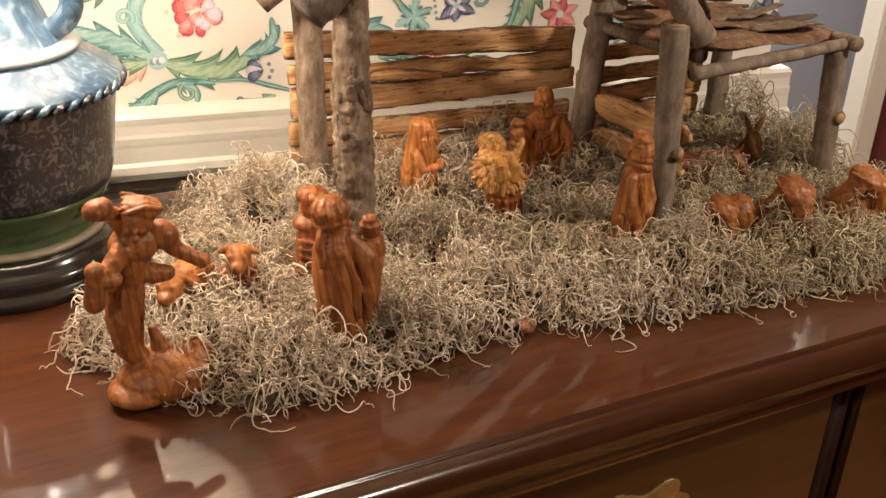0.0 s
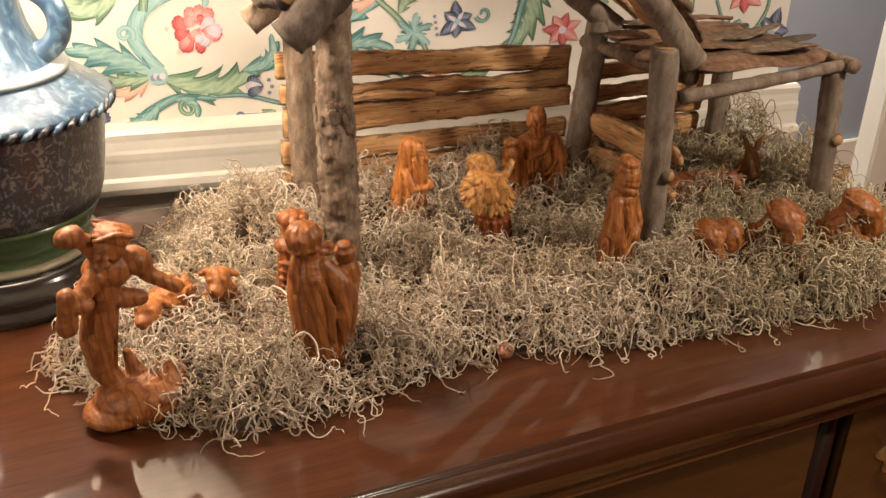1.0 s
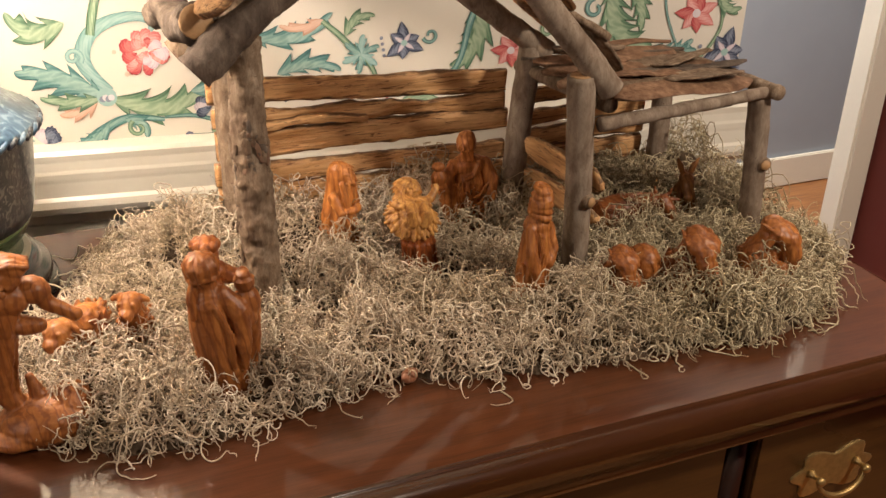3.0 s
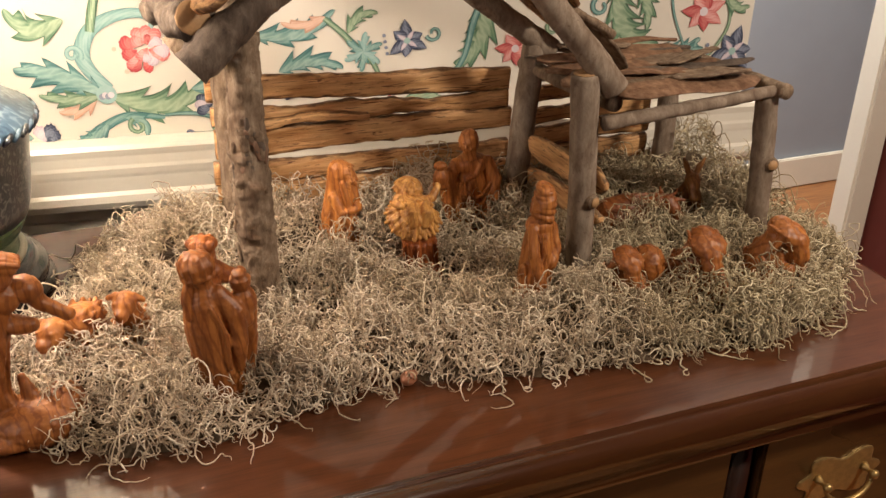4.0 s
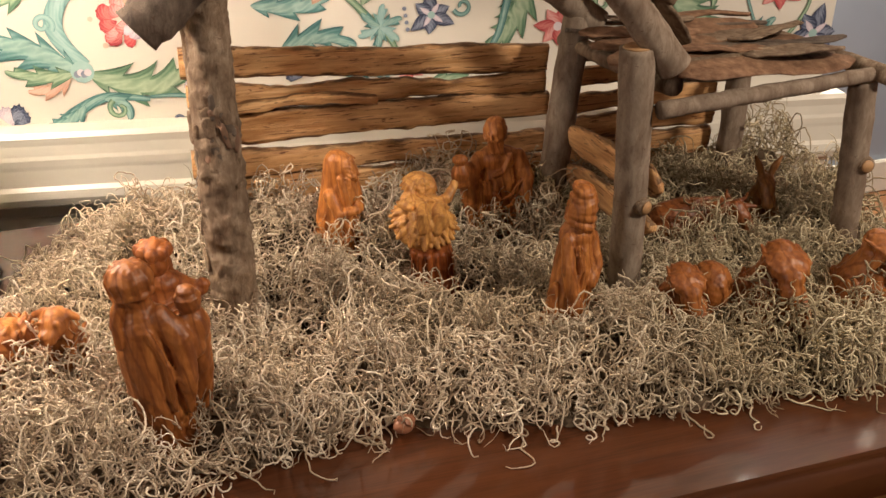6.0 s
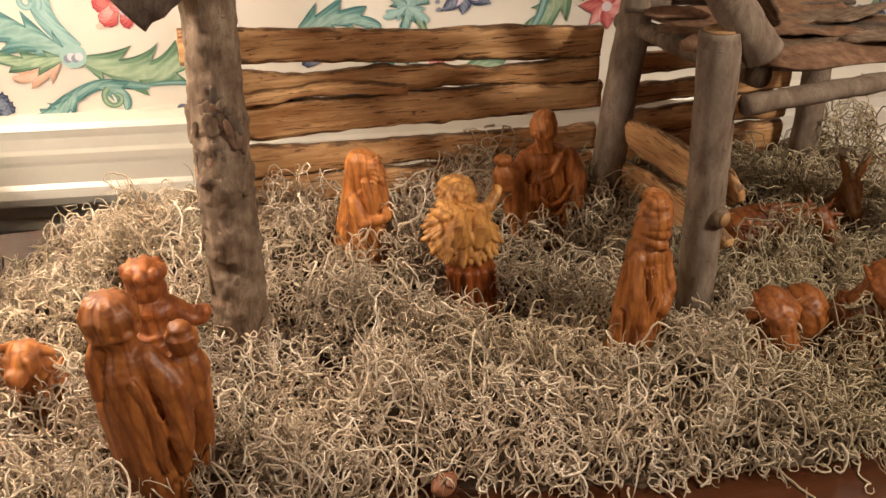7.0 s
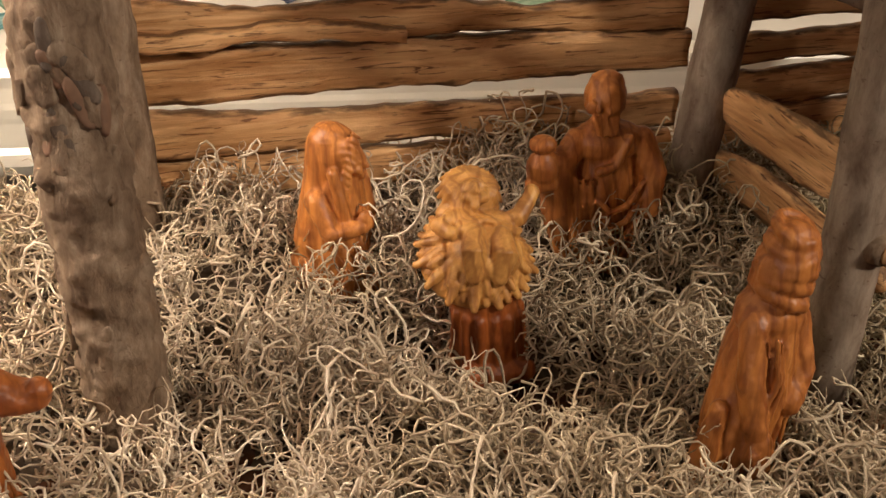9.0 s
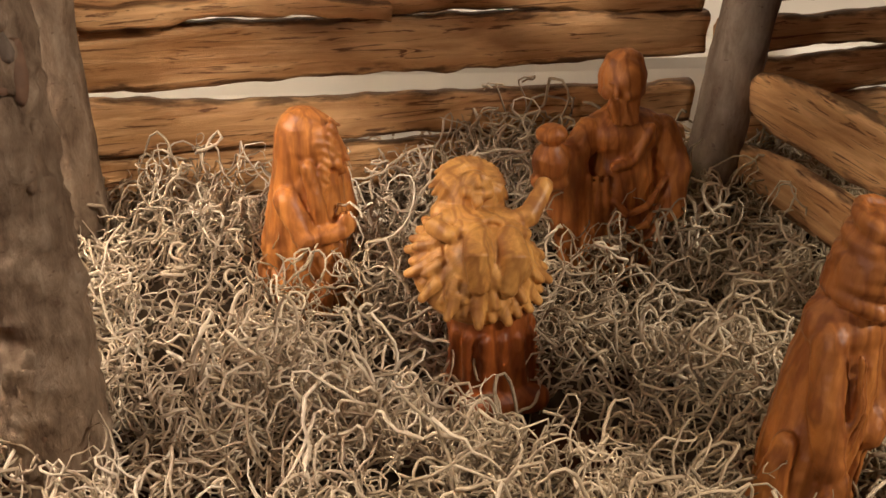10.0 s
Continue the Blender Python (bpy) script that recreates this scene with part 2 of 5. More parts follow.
def tube(path, radii, sides=14, rough=0.0, grain=30.0, seed=0, caps=True, steps=0):
    """A branch: a tube along a path with an uneven skin."""
    path = [Vector(p) for p in path]
    radii = list(radii) if isinstance(radii, (list, tuple)) else [radii] * len(path)
    if steps:
        P, R = [], []
        for s in range(steps + 1):
            u = s / steps * (len(path) - 1)
            i = min(int(u), len(path) - 2)
            w = u - i
            P.append(path[i].lerp(path[i + 1], w))
            R.append(radii[i] * (1 - w) + radii[i + 1] * w)
        path, radii = P, R
    loops = []
    side = None
    off = Vector((seed * 3.7, seed * 1.3, seed * 5.1))
    for i, p in enumerate(path):
        d = (path[min(i + 1, len(path) - 1)] - path[max(i - 1, 0)]).normalized()
        if side is None:
            side = d.orthogonal().normalized()
        side = (side - d * side.dot(d)).normalized()
        other = d.cross(side)
        lp = []
        for j in range(sides):
            a = 2 * math.pi * j / sides
            r = radii[i]
            q = p + (side * math.cos(a) + other * math.sin(a)) * r
            if rough:
                e = noise.noise((q + off) * grain) + 0.6 * noise.noise((q + off) * grain * 2.7)
                q = q + (q - p) * e * rough
            lp.append(q)
        loops.append(lp)
    return rings(loops, caps=caps)


def lathe(profile, sides=48):
    return rings([[Vector((r * math.cos(2 * math.pi * j / sides), r * math.sin(2 * math.pi * j / sides), z)) for j in range(sides)] for r, z in profile])


# ---------------------------------------------------------------- setting
# the papered wall runs 7.1 degrees off the sideboard's line
WX, WY = Vector((0.9922, -0.1243, 0)), Vector((-0.1243, -0.9922, 0))
W0 = Vector((0.120, 0.754, 0))
WALL_M = Matrix(((WX.x, -WY.x, 0, W0.x), (WX.y, -WY.y, 0, W0.y), (0, 0, 1, 0), (0, 0, 0, 1)))  # local x along, y into the wall, z up
U_END = 0.784


def structure(name, bm, mat, label, cat, m=None):
    ob = part(name, bm, mat)
    if m:
        ob.matrix_world = m
    return tagged(ob, label, cat, kind="structure")


structure("wall_back", box(-2.2, U_END, 0, 0.12, 0, 2.6), WALLPAPER, "cream wallpaper with painted scrolling leaves and flowers", "wall", WALL_M)
structure("wall_hall", box(0.6, 4.2, 2.1, 2.2, 0, 2.6), BLUE, "plain grey-blue painted hall wall", "wall")
structure("wall_hall_left", box(0.5, 0.6, 0.86, 2.2, 0, 2.6), BLUE, "plain grey-blue painted hall wall", "wall")
structure("baseboard", box(0.6, 4.2, 2.08, 2.1, 0.002, 0.12, 0.004), CREAM, "white painted baseboard along the blue wall", "baseboard")
structure("wall_right", box(1.537, 1.60, -3.2, 0.94, 0, 2.6), RED, "dark red painted side wall beside the door casing", "wall")
structure("door_trim", box(1.468, 1.535, 0.902, 0.96, 0, 2.3, 0.006), CREAM, "cream painted door casing at the wall's end", "door trim")
structure("wall_front", box(-2.4, 1.60, -3.3, -3.2, 0, 2.6), BLUE, "plain painted wall of the room", "wall")
structure("wall_left", box(-2.4, -2.3, -3.2, 1.2, 0, 2.6), BLUE, "plain painted wall of the room", "wall")
structure("wall_hall_right", box(4.2, 4.3, -1.0, 2.2, 0, 2.6), BLUE, "plain grey-blue painted hall wall", "wall")
structure("wall_hall_front", box(1.57, 4.2, -1.1, -1.0, 0, 2.6), BLUE, "plain grey-blue painted hall wall", "wall")
structure("floor", box(-2.4, 4.3, -3.3, 2.2, -0.1, 0), FLOOR, "warm brown wooden floor", "floor")
structure("ceiling", box(-2.4, 4.3, -3.3, 2.2, 2.6, 2.7), CEILING, "plain pale ceiling", "ceiling")


def chair_rail():
    """Profile (out from the wall, height) swept along the wall and returned round its end."""
    prof = [(0.0, 0.832), (0.010, 0.832), (0.012, 0.846), (0.018, 0.852), (0.022, 0.866), (0.034, 0.872), (0.038, 0.882), (0.036, 0.892), (0.032, 0.897), (0.0305, 0.918), (0.031, 0.923), (0.031, 0.931), (0.0295, 0.936), (0.0285, 0.949), (0.029, 0.952), (0.030, 0.959), (0.026, 0.965), (0.010, 0.968), (0.0, 0.968)]
    prof = [(o, z - 0.006) for o, z in prof]
    loops = [[Vector((-2.2, -o, z)) for o, z in prof], [Vector((U_END + o, -o, z)) for o, z in prof], [Vector((U_END + o, 0.12, z)) for o, z in prof]]
    v, f = rings(loops)
    ob = finish("chair_rail", v, f, CREAM, smooth=False)
    ob.matrix_world = WALL_M
    tagged(ob, "cream gloss painted moulded chair rail on the wall", "chair rail", kind="structure")


chair_rail()


# ---------------------------------------------------------------- sideboard
def sideboard():
    sb = thing("sideboard", "polished dark mahogany sideboard with brass handles, against the wall", "sideboard", (0, 0, 0))
    x0, x1, yb = -1.15, 0.745, 0.62
    prof = [(0.004, 0.900), (0.0, 0.8985), (-0.0005, 0.8965), (-0.003, 0.8955), (-0.008, 0.8945), (-0.014, 0.890), (-0.0175, 0.881), (-0.018, 0.872), (-0.0155, 0.862), (-0.010, 0.853), (-0.006, 0.847), (-0.0075, 0.842), (-0.0075, 0.838), (-0.004, 0.8345), (0.004, 0.833), (0.02, 0.8328)]
    # the moulded edge runs round front and right end, under a flat slab
    loops = [[Vector((x0, o, z)), Vector((x1 - o, o, z)), Vector((x1 - o, yb, z))] for o, z in prof]
    v = [q for lp in loops for q in lp]
    f = [(i * 3 + k, i * 3 + k + 1, i * 3 + k + 4, i * 3 + k + 3) for i in range(len(loops) - 1) for k in range(2)]
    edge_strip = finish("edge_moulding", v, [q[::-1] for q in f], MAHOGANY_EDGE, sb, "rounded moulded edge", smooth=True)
    part("top", box(x0, x1 - 0.004, 0.004, yb, 0.8335, 0.9), MAHOGANY, sb, "glossy mahogany top")
    ys = 0.022
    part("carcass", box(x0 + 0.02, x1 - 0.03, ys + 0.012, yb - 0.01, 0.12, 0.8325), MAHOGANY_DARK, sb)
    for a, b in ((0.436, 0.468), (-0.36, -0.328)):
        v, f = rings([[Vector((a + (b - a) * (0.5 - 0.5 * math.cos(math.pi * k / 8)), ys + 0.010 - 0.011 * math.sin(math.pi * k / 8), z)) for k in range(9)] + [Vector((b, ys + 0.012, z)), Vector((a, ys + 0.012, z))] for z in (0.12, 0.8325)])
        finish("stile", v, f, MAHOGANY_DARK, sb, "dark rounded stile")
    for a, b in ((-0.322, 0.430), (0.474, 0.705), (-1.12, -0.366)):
        d = part("drawer_front", box(a, b, ys - 0.004, ys + 0.012, 0.60, 0.822, 0.003), MAHOGANY_SHADED, sb)
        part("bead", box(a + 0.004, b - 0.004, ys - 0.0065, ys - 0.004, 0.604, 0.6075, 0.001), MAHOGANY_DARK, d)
        door = part("lower_door", box(a, b, ys - 0.004, ys + 0.012, 0.14, 0.592, 0.003), MAHOGANY_SHADED, sb)
    for lx in (x0 + 0.06, x1 - 0.07):
        for ly in (0.06, yb - 0.06):
            v, f = tube([(lx, ly, 0.0), (lx, ly, 0.13)], [0.022, 0.035], 12)
            finish("leg", v, f, MAHOGANY_DARK, sb)
    for hx in HANDLES:
        handle(sb, hx, ys - 0.004, 0.738)
    return sb


HANDLES = (0.180, 0.592, -0.17)


def plate_outline(w, h):
    """A scrolled batwing brass plate."""
    pts = []
    for k in range(48):
        a = 2 * math.pi * k / 48
        r = 1 + 0.16 * math.cos(6 * a) - 0.10 * math.cos(4 * a)
        pts.append((w * r * math.cos(a), h * r * math.sin(a)))
    return pts


def handle(parent, x, y, z):
    pts = plate_outline(0.058, 0.030)
    loops = [[Vector((x + s * px, y - t, z + s * pz)) for px, pz in pts] for t, s in ((0, 1.0), (0.0018, 1.0), (0.0026, 0.94))]
    v, f = rings(loops)
    hd = finish("handle", v, f, BRASS, parent, "scrolled brass handle", smooth=False)
    for sx in (-1, 1):
        v, f = lathe([(0.0001, 0), (0.006, 0), (0.005, 0.004), (0.003, 0.007), (0.003, 0.012), (0.0055, 0.015), (0.006, 0.018), (0.004, 0.021), (0.0001, 0.022)], 16)
        m = Matrix.Translation((x + sx * 0.034, y - 0.0026, z + 0.004)) @ pose(0, 0, 0, 90)
        finish("post", [m @ p for p in v], f, BRASS, hd)
    arc = [(x + 0.034 * math.cos(a) * 1.02, y - 0.016 - 0.006 * math.sin(-a), z + 0.004 + 0.026 * math.sin(a)) for a in [-math.pi * k / 16 for k in range(17)]]
    v, f = tube(arc, [0.0022 + 0.0014 * math.sin(math.pi * k / 16) for k in range(17)], 10)
    finish("bail", v, f, BRASS, hd)


sideboard()


# ---------------------------------------------------------------- wooden stable
def branch(name, path, radii, mat, parent, label="", rough=0.12, sides=16, steps=26, seed=0, cut=True, grain=45.0):
    v, f = tube(path, radii, sides, rough, grain, seed, True, steps)
    ob = finish(name, v, f, mat, parent, label)
    if cut:
        a, b = Vector(path[-2]), Vector(path[-1])
        d = (b - a).normalized()
        r = radii[-1] if isinstance(radii, (list, tuple)) else radii
        v, f = tube([b + d * 0.0003, b + d * 0.0016], [r * 0.86, r * 0.8], 14, 0.05, 60, seed)
        finish("cut_end", v, f, CUT, ob, "pale sawn end")
    return ob


def plank(name, x0, x1, ends, thick, mat, parent, y=0.52, seed=0, ragged=0.004, dy=0.0):
    """A split board along x. ends: bottom and top height at x0 and at x1."""
    (b0, t0), (b1, t1) = ends
    loops, uvs = [], []
    n = max(12, int((x1 - x0) / 0.006))
    o = seed * 7.31
    for i in range(n + 1):
        u = i / n
        x = x0 + (x1 - x0) * u
        zb = b0 + (b1 - b0) * u + ragged * (1.3 * noise.noise((x * 11, o, 0)) + 0.4 * noise.noise((x * 60, o, 3)) + 0.18 * noise.noise((x * 170, o, 4)))
        zt = t0 + (t1 - t0) * u + ragged * (1.3 * noise.noise((x * 9, o, 9)) + 0.4 * noise.noise((x * 55, o, 5)) + 0.18 * noise.noise((x * 160, o, 6)))
        if i in (0, n):
            x += 0.004 * noise.noise((o, u * 9, 2))
        bow = 0.003 * noise.noise((x * 9, o, 7)) + dy * u
        lp = []
        for k in range(22):
            a = 2 * math.pi * k / 22
            cy, cz = math.cos(a), math.sin(a)
            sy, sz = math.copysign(abs(cy) ** 0.55, cy), math.copysign(abs(cz) ** 0.6, cz)
            zz = (zb + zt) / 2 + sz * (zt - zb) / 2
            yy = y + bow - sy * thick / 2 + 0.0030 * noise.noise((x * 16, zz * 120, o)) + 0.0012 * noise.noise((x * 60, zz * 300, o))
            lp.append(Vector((x, yy, zz)))
            uvs.append((u, 0.5 + sz * 0.5))
        loops.append(lp)
    v, f = rings(loops)
    return finish(name, v, f, mat, parent, uvs=uvs)


def chip(name, centre, size, rot, mat, parent, seed=0, label=""):
    """A flake of bark or split wood: an uneven slab, rounded and warped."""
    lx, ly, th = size
    n, m_ = 12, 12
    loops, uvs = [], []
    M = Matrix.Translation(centre) @ pose(0, 0, 0, *rot)
    for i in range(n + 1):
        u = i / n
        e = math.sqrt(max(0.0, 1 - (2 * u - 1) ** 4)) * 0.75 + 0.25
        lp = []
        for k in range(m_):
            a = 2 * math.pi * k / m_
            c, s = math.cos(a), math.sin(a)
            w = ly / 2 * e * (1 + 0.22 * noise.noise((u * 3.1, seed * 2.3, math.copysign(2, c))))
            p = Vector(((u - 0.5) * lx, math.copysign(abs(c) ** 0.7, c) * w, math.copysign(abs(s) ** 0.6, s) * th / 2 + 0.25 * lx * 0.12 * noise.noise((u * 2, seed, 1))))
            p += Vector((0, 0, 0.002 * noise.noise((p.x * 70, p.y * 70, seed * 4.4))))
            lp.append(M @ p)
            uvs.append((u, 0.5 + 0.5 * math.copysign(abs(c) ** 0.7, c)))
        loops.append(lp)
    v, f = rings(loops)
    return finish(name, v, f, mat, parent, label, uvs=uvs)


SCAR = m_plain("bark_scar", (0.17, 0.095, 0.058), 0.75, 0.6, 160, 0.5)


def stable():
    st = thing("stable", "rustic model stable of bark branches and split boards on moss", "stable", (0, 0, 0))
    st.location, st.scale = (0, 0, 0.0252), (1, 1, 0.972)
    # posts
    p = branch("post", [(0.004, 0.336, 0.885), (0.003, 0.338, 0.98), (0.000, 0.339, 1.06), (-0.001, 0.342, 1.14), (-0.001, 0.344, 1.224)], [0.0210, 0.0202, 0.0210, 0.0188, 0.0182], BARK, st, "thick front post with knobbly bark", 0.15, 44, 150, 1, True, 80.0)
    rnd = random.Random(4)
    for k in range(30):
        z = rnd.choice((rnd.uniform(0.93, 1.13), rnd.uniform(1.06, 1.14)))
        a = rnd.uniform(math.pi * 0.85, math.pi * 1.75)
        r = 0.0194
        chip("bark_flake", (0.001 + r * math.cos(a), 0.340 + r * math.sin(a), z), (rnd.uniform(0.014, 0.034), rnd.uniform(0.005, 0.009), rnd.uniform(0.003, 0.0045)), (90 + rnd.uniform(-15, 15), rnd.uniform(60, 105), math.degrees(a) + 90), (BARK, BARK_DARK, BARK, SCAR)[k % 4], p, k)
    for k in range(8):
        a = rnd.uniform(math.pi * 0.9, math.pi * 1.7)
        z = 1.112 + rnd.uniform(-0.016, 0.016)
        chip("bark_flake", (0.000 + 0.0205 * math.cos(a), 0.341 + 0.0205 * math.sin(a), z), (rnd.uniform(0.012, 0.024), rnd.uniform(0.006, 0.012), 0.005), (90, 70 + rnd.uniform(-30, 30), math.degrees(a) + 90), BARK, p, 80 + k)
    branch("post", [(0.014, 0.489, 0.885), (0.011, 0.490, 1.02), (0.006, 0.492, 1.17)], [0.0175, 0.017, 0.0165], BARK, st, "", 0.09, 18, 50, 2)
    branch("post", [(0.385, 0.29, 0.885), (0.380, 0.291, 1.02), (0.371, 0.292, 1.162)], [0.0165, 0.016, 0.0165], BARK_SMOOTH, st, "smooth grey post with a pale sawn top", 0.05, 20, 50, 3)
    branch("post", [(0.383, 0.472, 0.885), (0.392, 0.474, 1.02), (0.402, 0.472, 1.15)], [0.0165, 0.0165, 0.0155], BARK_SMOOTH, st, "", 0.06, 18, 50, 4)
    branch("post", [(0.646, 0.285, 0.885), (0.640, 0.285, 0.99), (0.627, 0.285, 1.112)], [0.0145, 0.0148, 0.014], BARK_SMOOTH, st, "", 0.07, 18, 40, 5)
    branch("post", [(0.628, 0.482, 0.885), (0.627, 0.482, 1.0), (0.626, 0.482, 1.09)], [0.015, 0.0145, 0.0145], BARK_SMOOTH, st, "", 0.07, 18, 40, 6)
    # knots with a sawn face
    for c, d in (((0.640, 0.272, 1.022), (-0.15, -1, 0.1)), ((0.386, 0.276, 1.006), (0.35, -1, 0))):
        c, d = Vector(c), Vector(d).normalized()
        branch("knot", [c + d * -0.006, c + d * 0.003, c + d * 0.0045], [0.0100, 0.0092, 0.0078], BARK, st, "", 0.10, 16, 6, 9)
    # boards behind
    plank("board", -0.011, 0.392, ((1.092, 1.126), (1.068, 1.100)), 0.011, SPLIT, st, seed=1)
    plank("board", -0.006, 0.392, ((1.062, 1.084), (1.043, 1.067)), 0.012, SPLIT, st, 0.521, seed=2, ragged=0.006)
    plank("board", 0.02, 0.19, ((1.058, 1.070), (1.050, 1.062)), 0.016, SPLIT, st, 0.512, seed=12, ragged=0.007)
    plank("board", -0.004, 0.395, ((1.016, 1.056), (1.017, 1.046)), 0.013, SPLIT, st, seed=3, ragged=0.0045)
    plank("board", -0.008, 0.395, ((0.982, 1.013), (0.970, 0.998)), 0.012, SPLIT, st, 0.519, seed=4, ragged=0.0045)
    plank("board", -0.004, 0.395, ((0.945, 0.978), (0.938, 0.968)), 0.011, SPLIT, st, 0.521, seed=5, ragged=0.004)
    plank("board", 0.402, 0.615, ((1.052, 1.074), (1.050, 1.072)), 0.011, SPLIT, st, 0.508, seed=6)
    plank("board", 0.400, 0.615, ((1.018, 1.040), (1.022, 1.046)), 0.011, SPLIT, st, 0.510, seed=7)
    plank("board", 0.402, 0.615, ((0.986, 1.012), (0.988, 1.016)), 0.011, SPLIT, st, 0.509, seed=8)
    plank("board", 0.402, 0.615, ((0.945, 0.984), (0.95, 0.985)), 0.011, SPLIT, st, 0.511, seed=10)
    # low partition between stable and lean-to
    chip("partition_board", (0.402, 0.372, 1.016), (0.190, 0.046, 0.008), (78, 4, 92), SPLIT_DEEP, st, 21, "pale split board leaning across the bay")
    chip("partition_board", (0.404, 0.382, 0.968), (0.19, 0.034, 0.010), (84, 3, 92), SPLIT_DEEP, st, 22)
    # roof timbers of the gable
    branch("rafter", [(-0.058, 0.312, 1.200), (-0.02, 0.316, 1.232), (0.03, 0.318, 1.272), (0.165, 0.316, 1.385)], [0.020, 0.0195, 0.018, 0.016], BARK_DARK, st, "dark rough rafter resting on the post", 0.2, 18, 40, 7, False)
    branch("rafter", [(0.408, 0.286, 1.142), (0.385, 0.290, 1.172), (0.33, 0.293, 1.235), (0.19, 0.300, 1.40)], [0.0165, 0.016, 0.0155, 0.015], BARK_SMOOTH, st, "", 0.08, 16, 40, 8, False)
    branch("rafter", [(0.425, 0.470, 1.137), (0.36, 0.470, 1.182), (0.16, 0.475, 1.33)], [0.015, 0.0145, 0.014], BARK_SMOOTH, st, "", 0.1, 16, 40, 9, False)
    branch("rafter", [(-0.05, 0.485, 1.172), (0.06, 0.482, 1.25), (0.16, 0.478, 1.33)], [0.015, 0.0145, 0.014], BARK, st, "", 0.1, 16, 40, 10, False)
    branch("ridge_pole", [(0.178, 0.27, 1.405), (0.17, 0.40, 1.372), (0.16, 0.53, 1.345)], [0.014, 0.0135, 0.013], BARK, st, "", 0.1, 14, 24, 11)
    # a thick round of wood at the left eave
    branch("eave_log", [(-0.068, 0.470, 1.224), (-0.058, 0.42, 1.240), (-0.062, 0.37, 1.236), (-0.050, 0.322, 1.249)], [0.014, 0.020, 0.016, 0.021], BARK_DARK, st, "short rough weathered log at the eave", 0.34, 22, 40, 12)
    # roof flakes on both slopes
    k = 0
    for side in (0, 1):
        for i in range(6):
            u = 0.06 + i * 0.165
            if side:
                x, z, ang = 0.425 - u * 0.235, 1.152 + u * 0.25, 42
            else:
                x, z, ang = -0.065 + u * 0.23, 1.236 + u * 0.165, -36
            for j in range(3):
                yy = 0.325 + j * 0.066 + rnd.uniform(-0.01, 0.01)
                if side == 0 and i == 0:
                    continue
                chip("roof_shingle", (x + rnd.uniform(-0.006, 0.006), yy, z + 0.013 + rnd.uniform(-0.002, 0.004)), (rnd.uniform(0.075, 0.095), rnd.uniform(0.042, 0.058), rnd.uniform(0.007, 0.012)), (rnd.uniform(-8, 8), ang + rnd.uniform(-12, 4), rnd.uniform(-90, 90) * 0.25 + 90 * 0), SPLIT if rnd.random() < 0.75 else BARK, st, 100 + k)
                k += 1
    # lean-to: beams and loose flakes of bark
    branch("beam", [(0.392, 0.277, 1.104), (0.51, 0.276, 1.112), (0.648, 0.277, 1.121)], [0.0088, 0.0082, 0.0076], BARK_SMOOTH, st, "", 0.12, 16, 40, 13)
    branch("beam", [(0.395, 0.478, 1.100), (0.52, 0.48, 1.104), (0.648, 0.482, 1.104)], [0.0105, 0.010, 0.0095], BARK, st, "", 0.12, 14, 30, 14)
    branch("beam", [(0.636, 0.262, 1.122), (0.632, 0.37, 1.119), (0.628, 0.505, 1.112)], [0.0095, 0.0092, 0.009], BARK, st, "", 0.12, 14, 30, 15)
    branch("beam", [(0.412, 0.288, 1.122), (0.405, 0.37, 1.118), (0.402, 0.50, 1.112)], [0.010, 0.0095, 0.009], BARK, st, "", 0.12, 14, 30, 16)
    for i in range(9):
        yy = 0.287 + i * 0.024
        chip("roof_slat", (0.515 + rnd.uniform(-0.025, 0.02), yy, 1.131 + rnd.uniform(-0.002, 0.005)), (rnd.uniform(0.20, 0.25), rnd.uniform(0.034, 0.050), rnd.uniform(0.0035, 0.006)), (rnd.uniform(-20, 24), rnd.uniform(-2.0, 2.0), rnd.uniform(-6, 6)), (RUST, BARK, RUST, BARK_DARK)[i % 4], st, 200 + i, "curled strip of bark")
    for i in range(5):
        chip("roof_slat", (0.44 + rnd.uniform(0, 0.15), 0.30 + i * 0.038, 1.139 + rnd.uniform(0, 0.004)), (rnd.uniform(0.08, 0.14), rnd.uniform(0.026, 0.040), 0.004), (rnd.uniform(-25, 25), rnd.uniform(-5, 5), rnd.uniform(-14, 14)), (BARK, RUST)[i % 2], st, 240 + i)


stable()


# ---------------------------------------------------------------- ceramic lamp
def m_glaze(name, ramp_a, rough, scale, stretch=1.0):
    m = Mat(name, rough, coat=0.5)
    v = m.coords("Object", (1, 1, stretch))
    a = m.noise(v, scale, 3, 0.5, 1.6)
    b = m.noise(v, scale * 0.28, 4)
    m.base(m.mix(m.ramp(b, (0.35, (0, 0, 0)), (0.65, (0.5, 0.5, 0.5))), m.ramp(a, *ramp_a), ramp_a[0][1]))
    m.bump(a, 0.35, 0.0012)
    return m.m


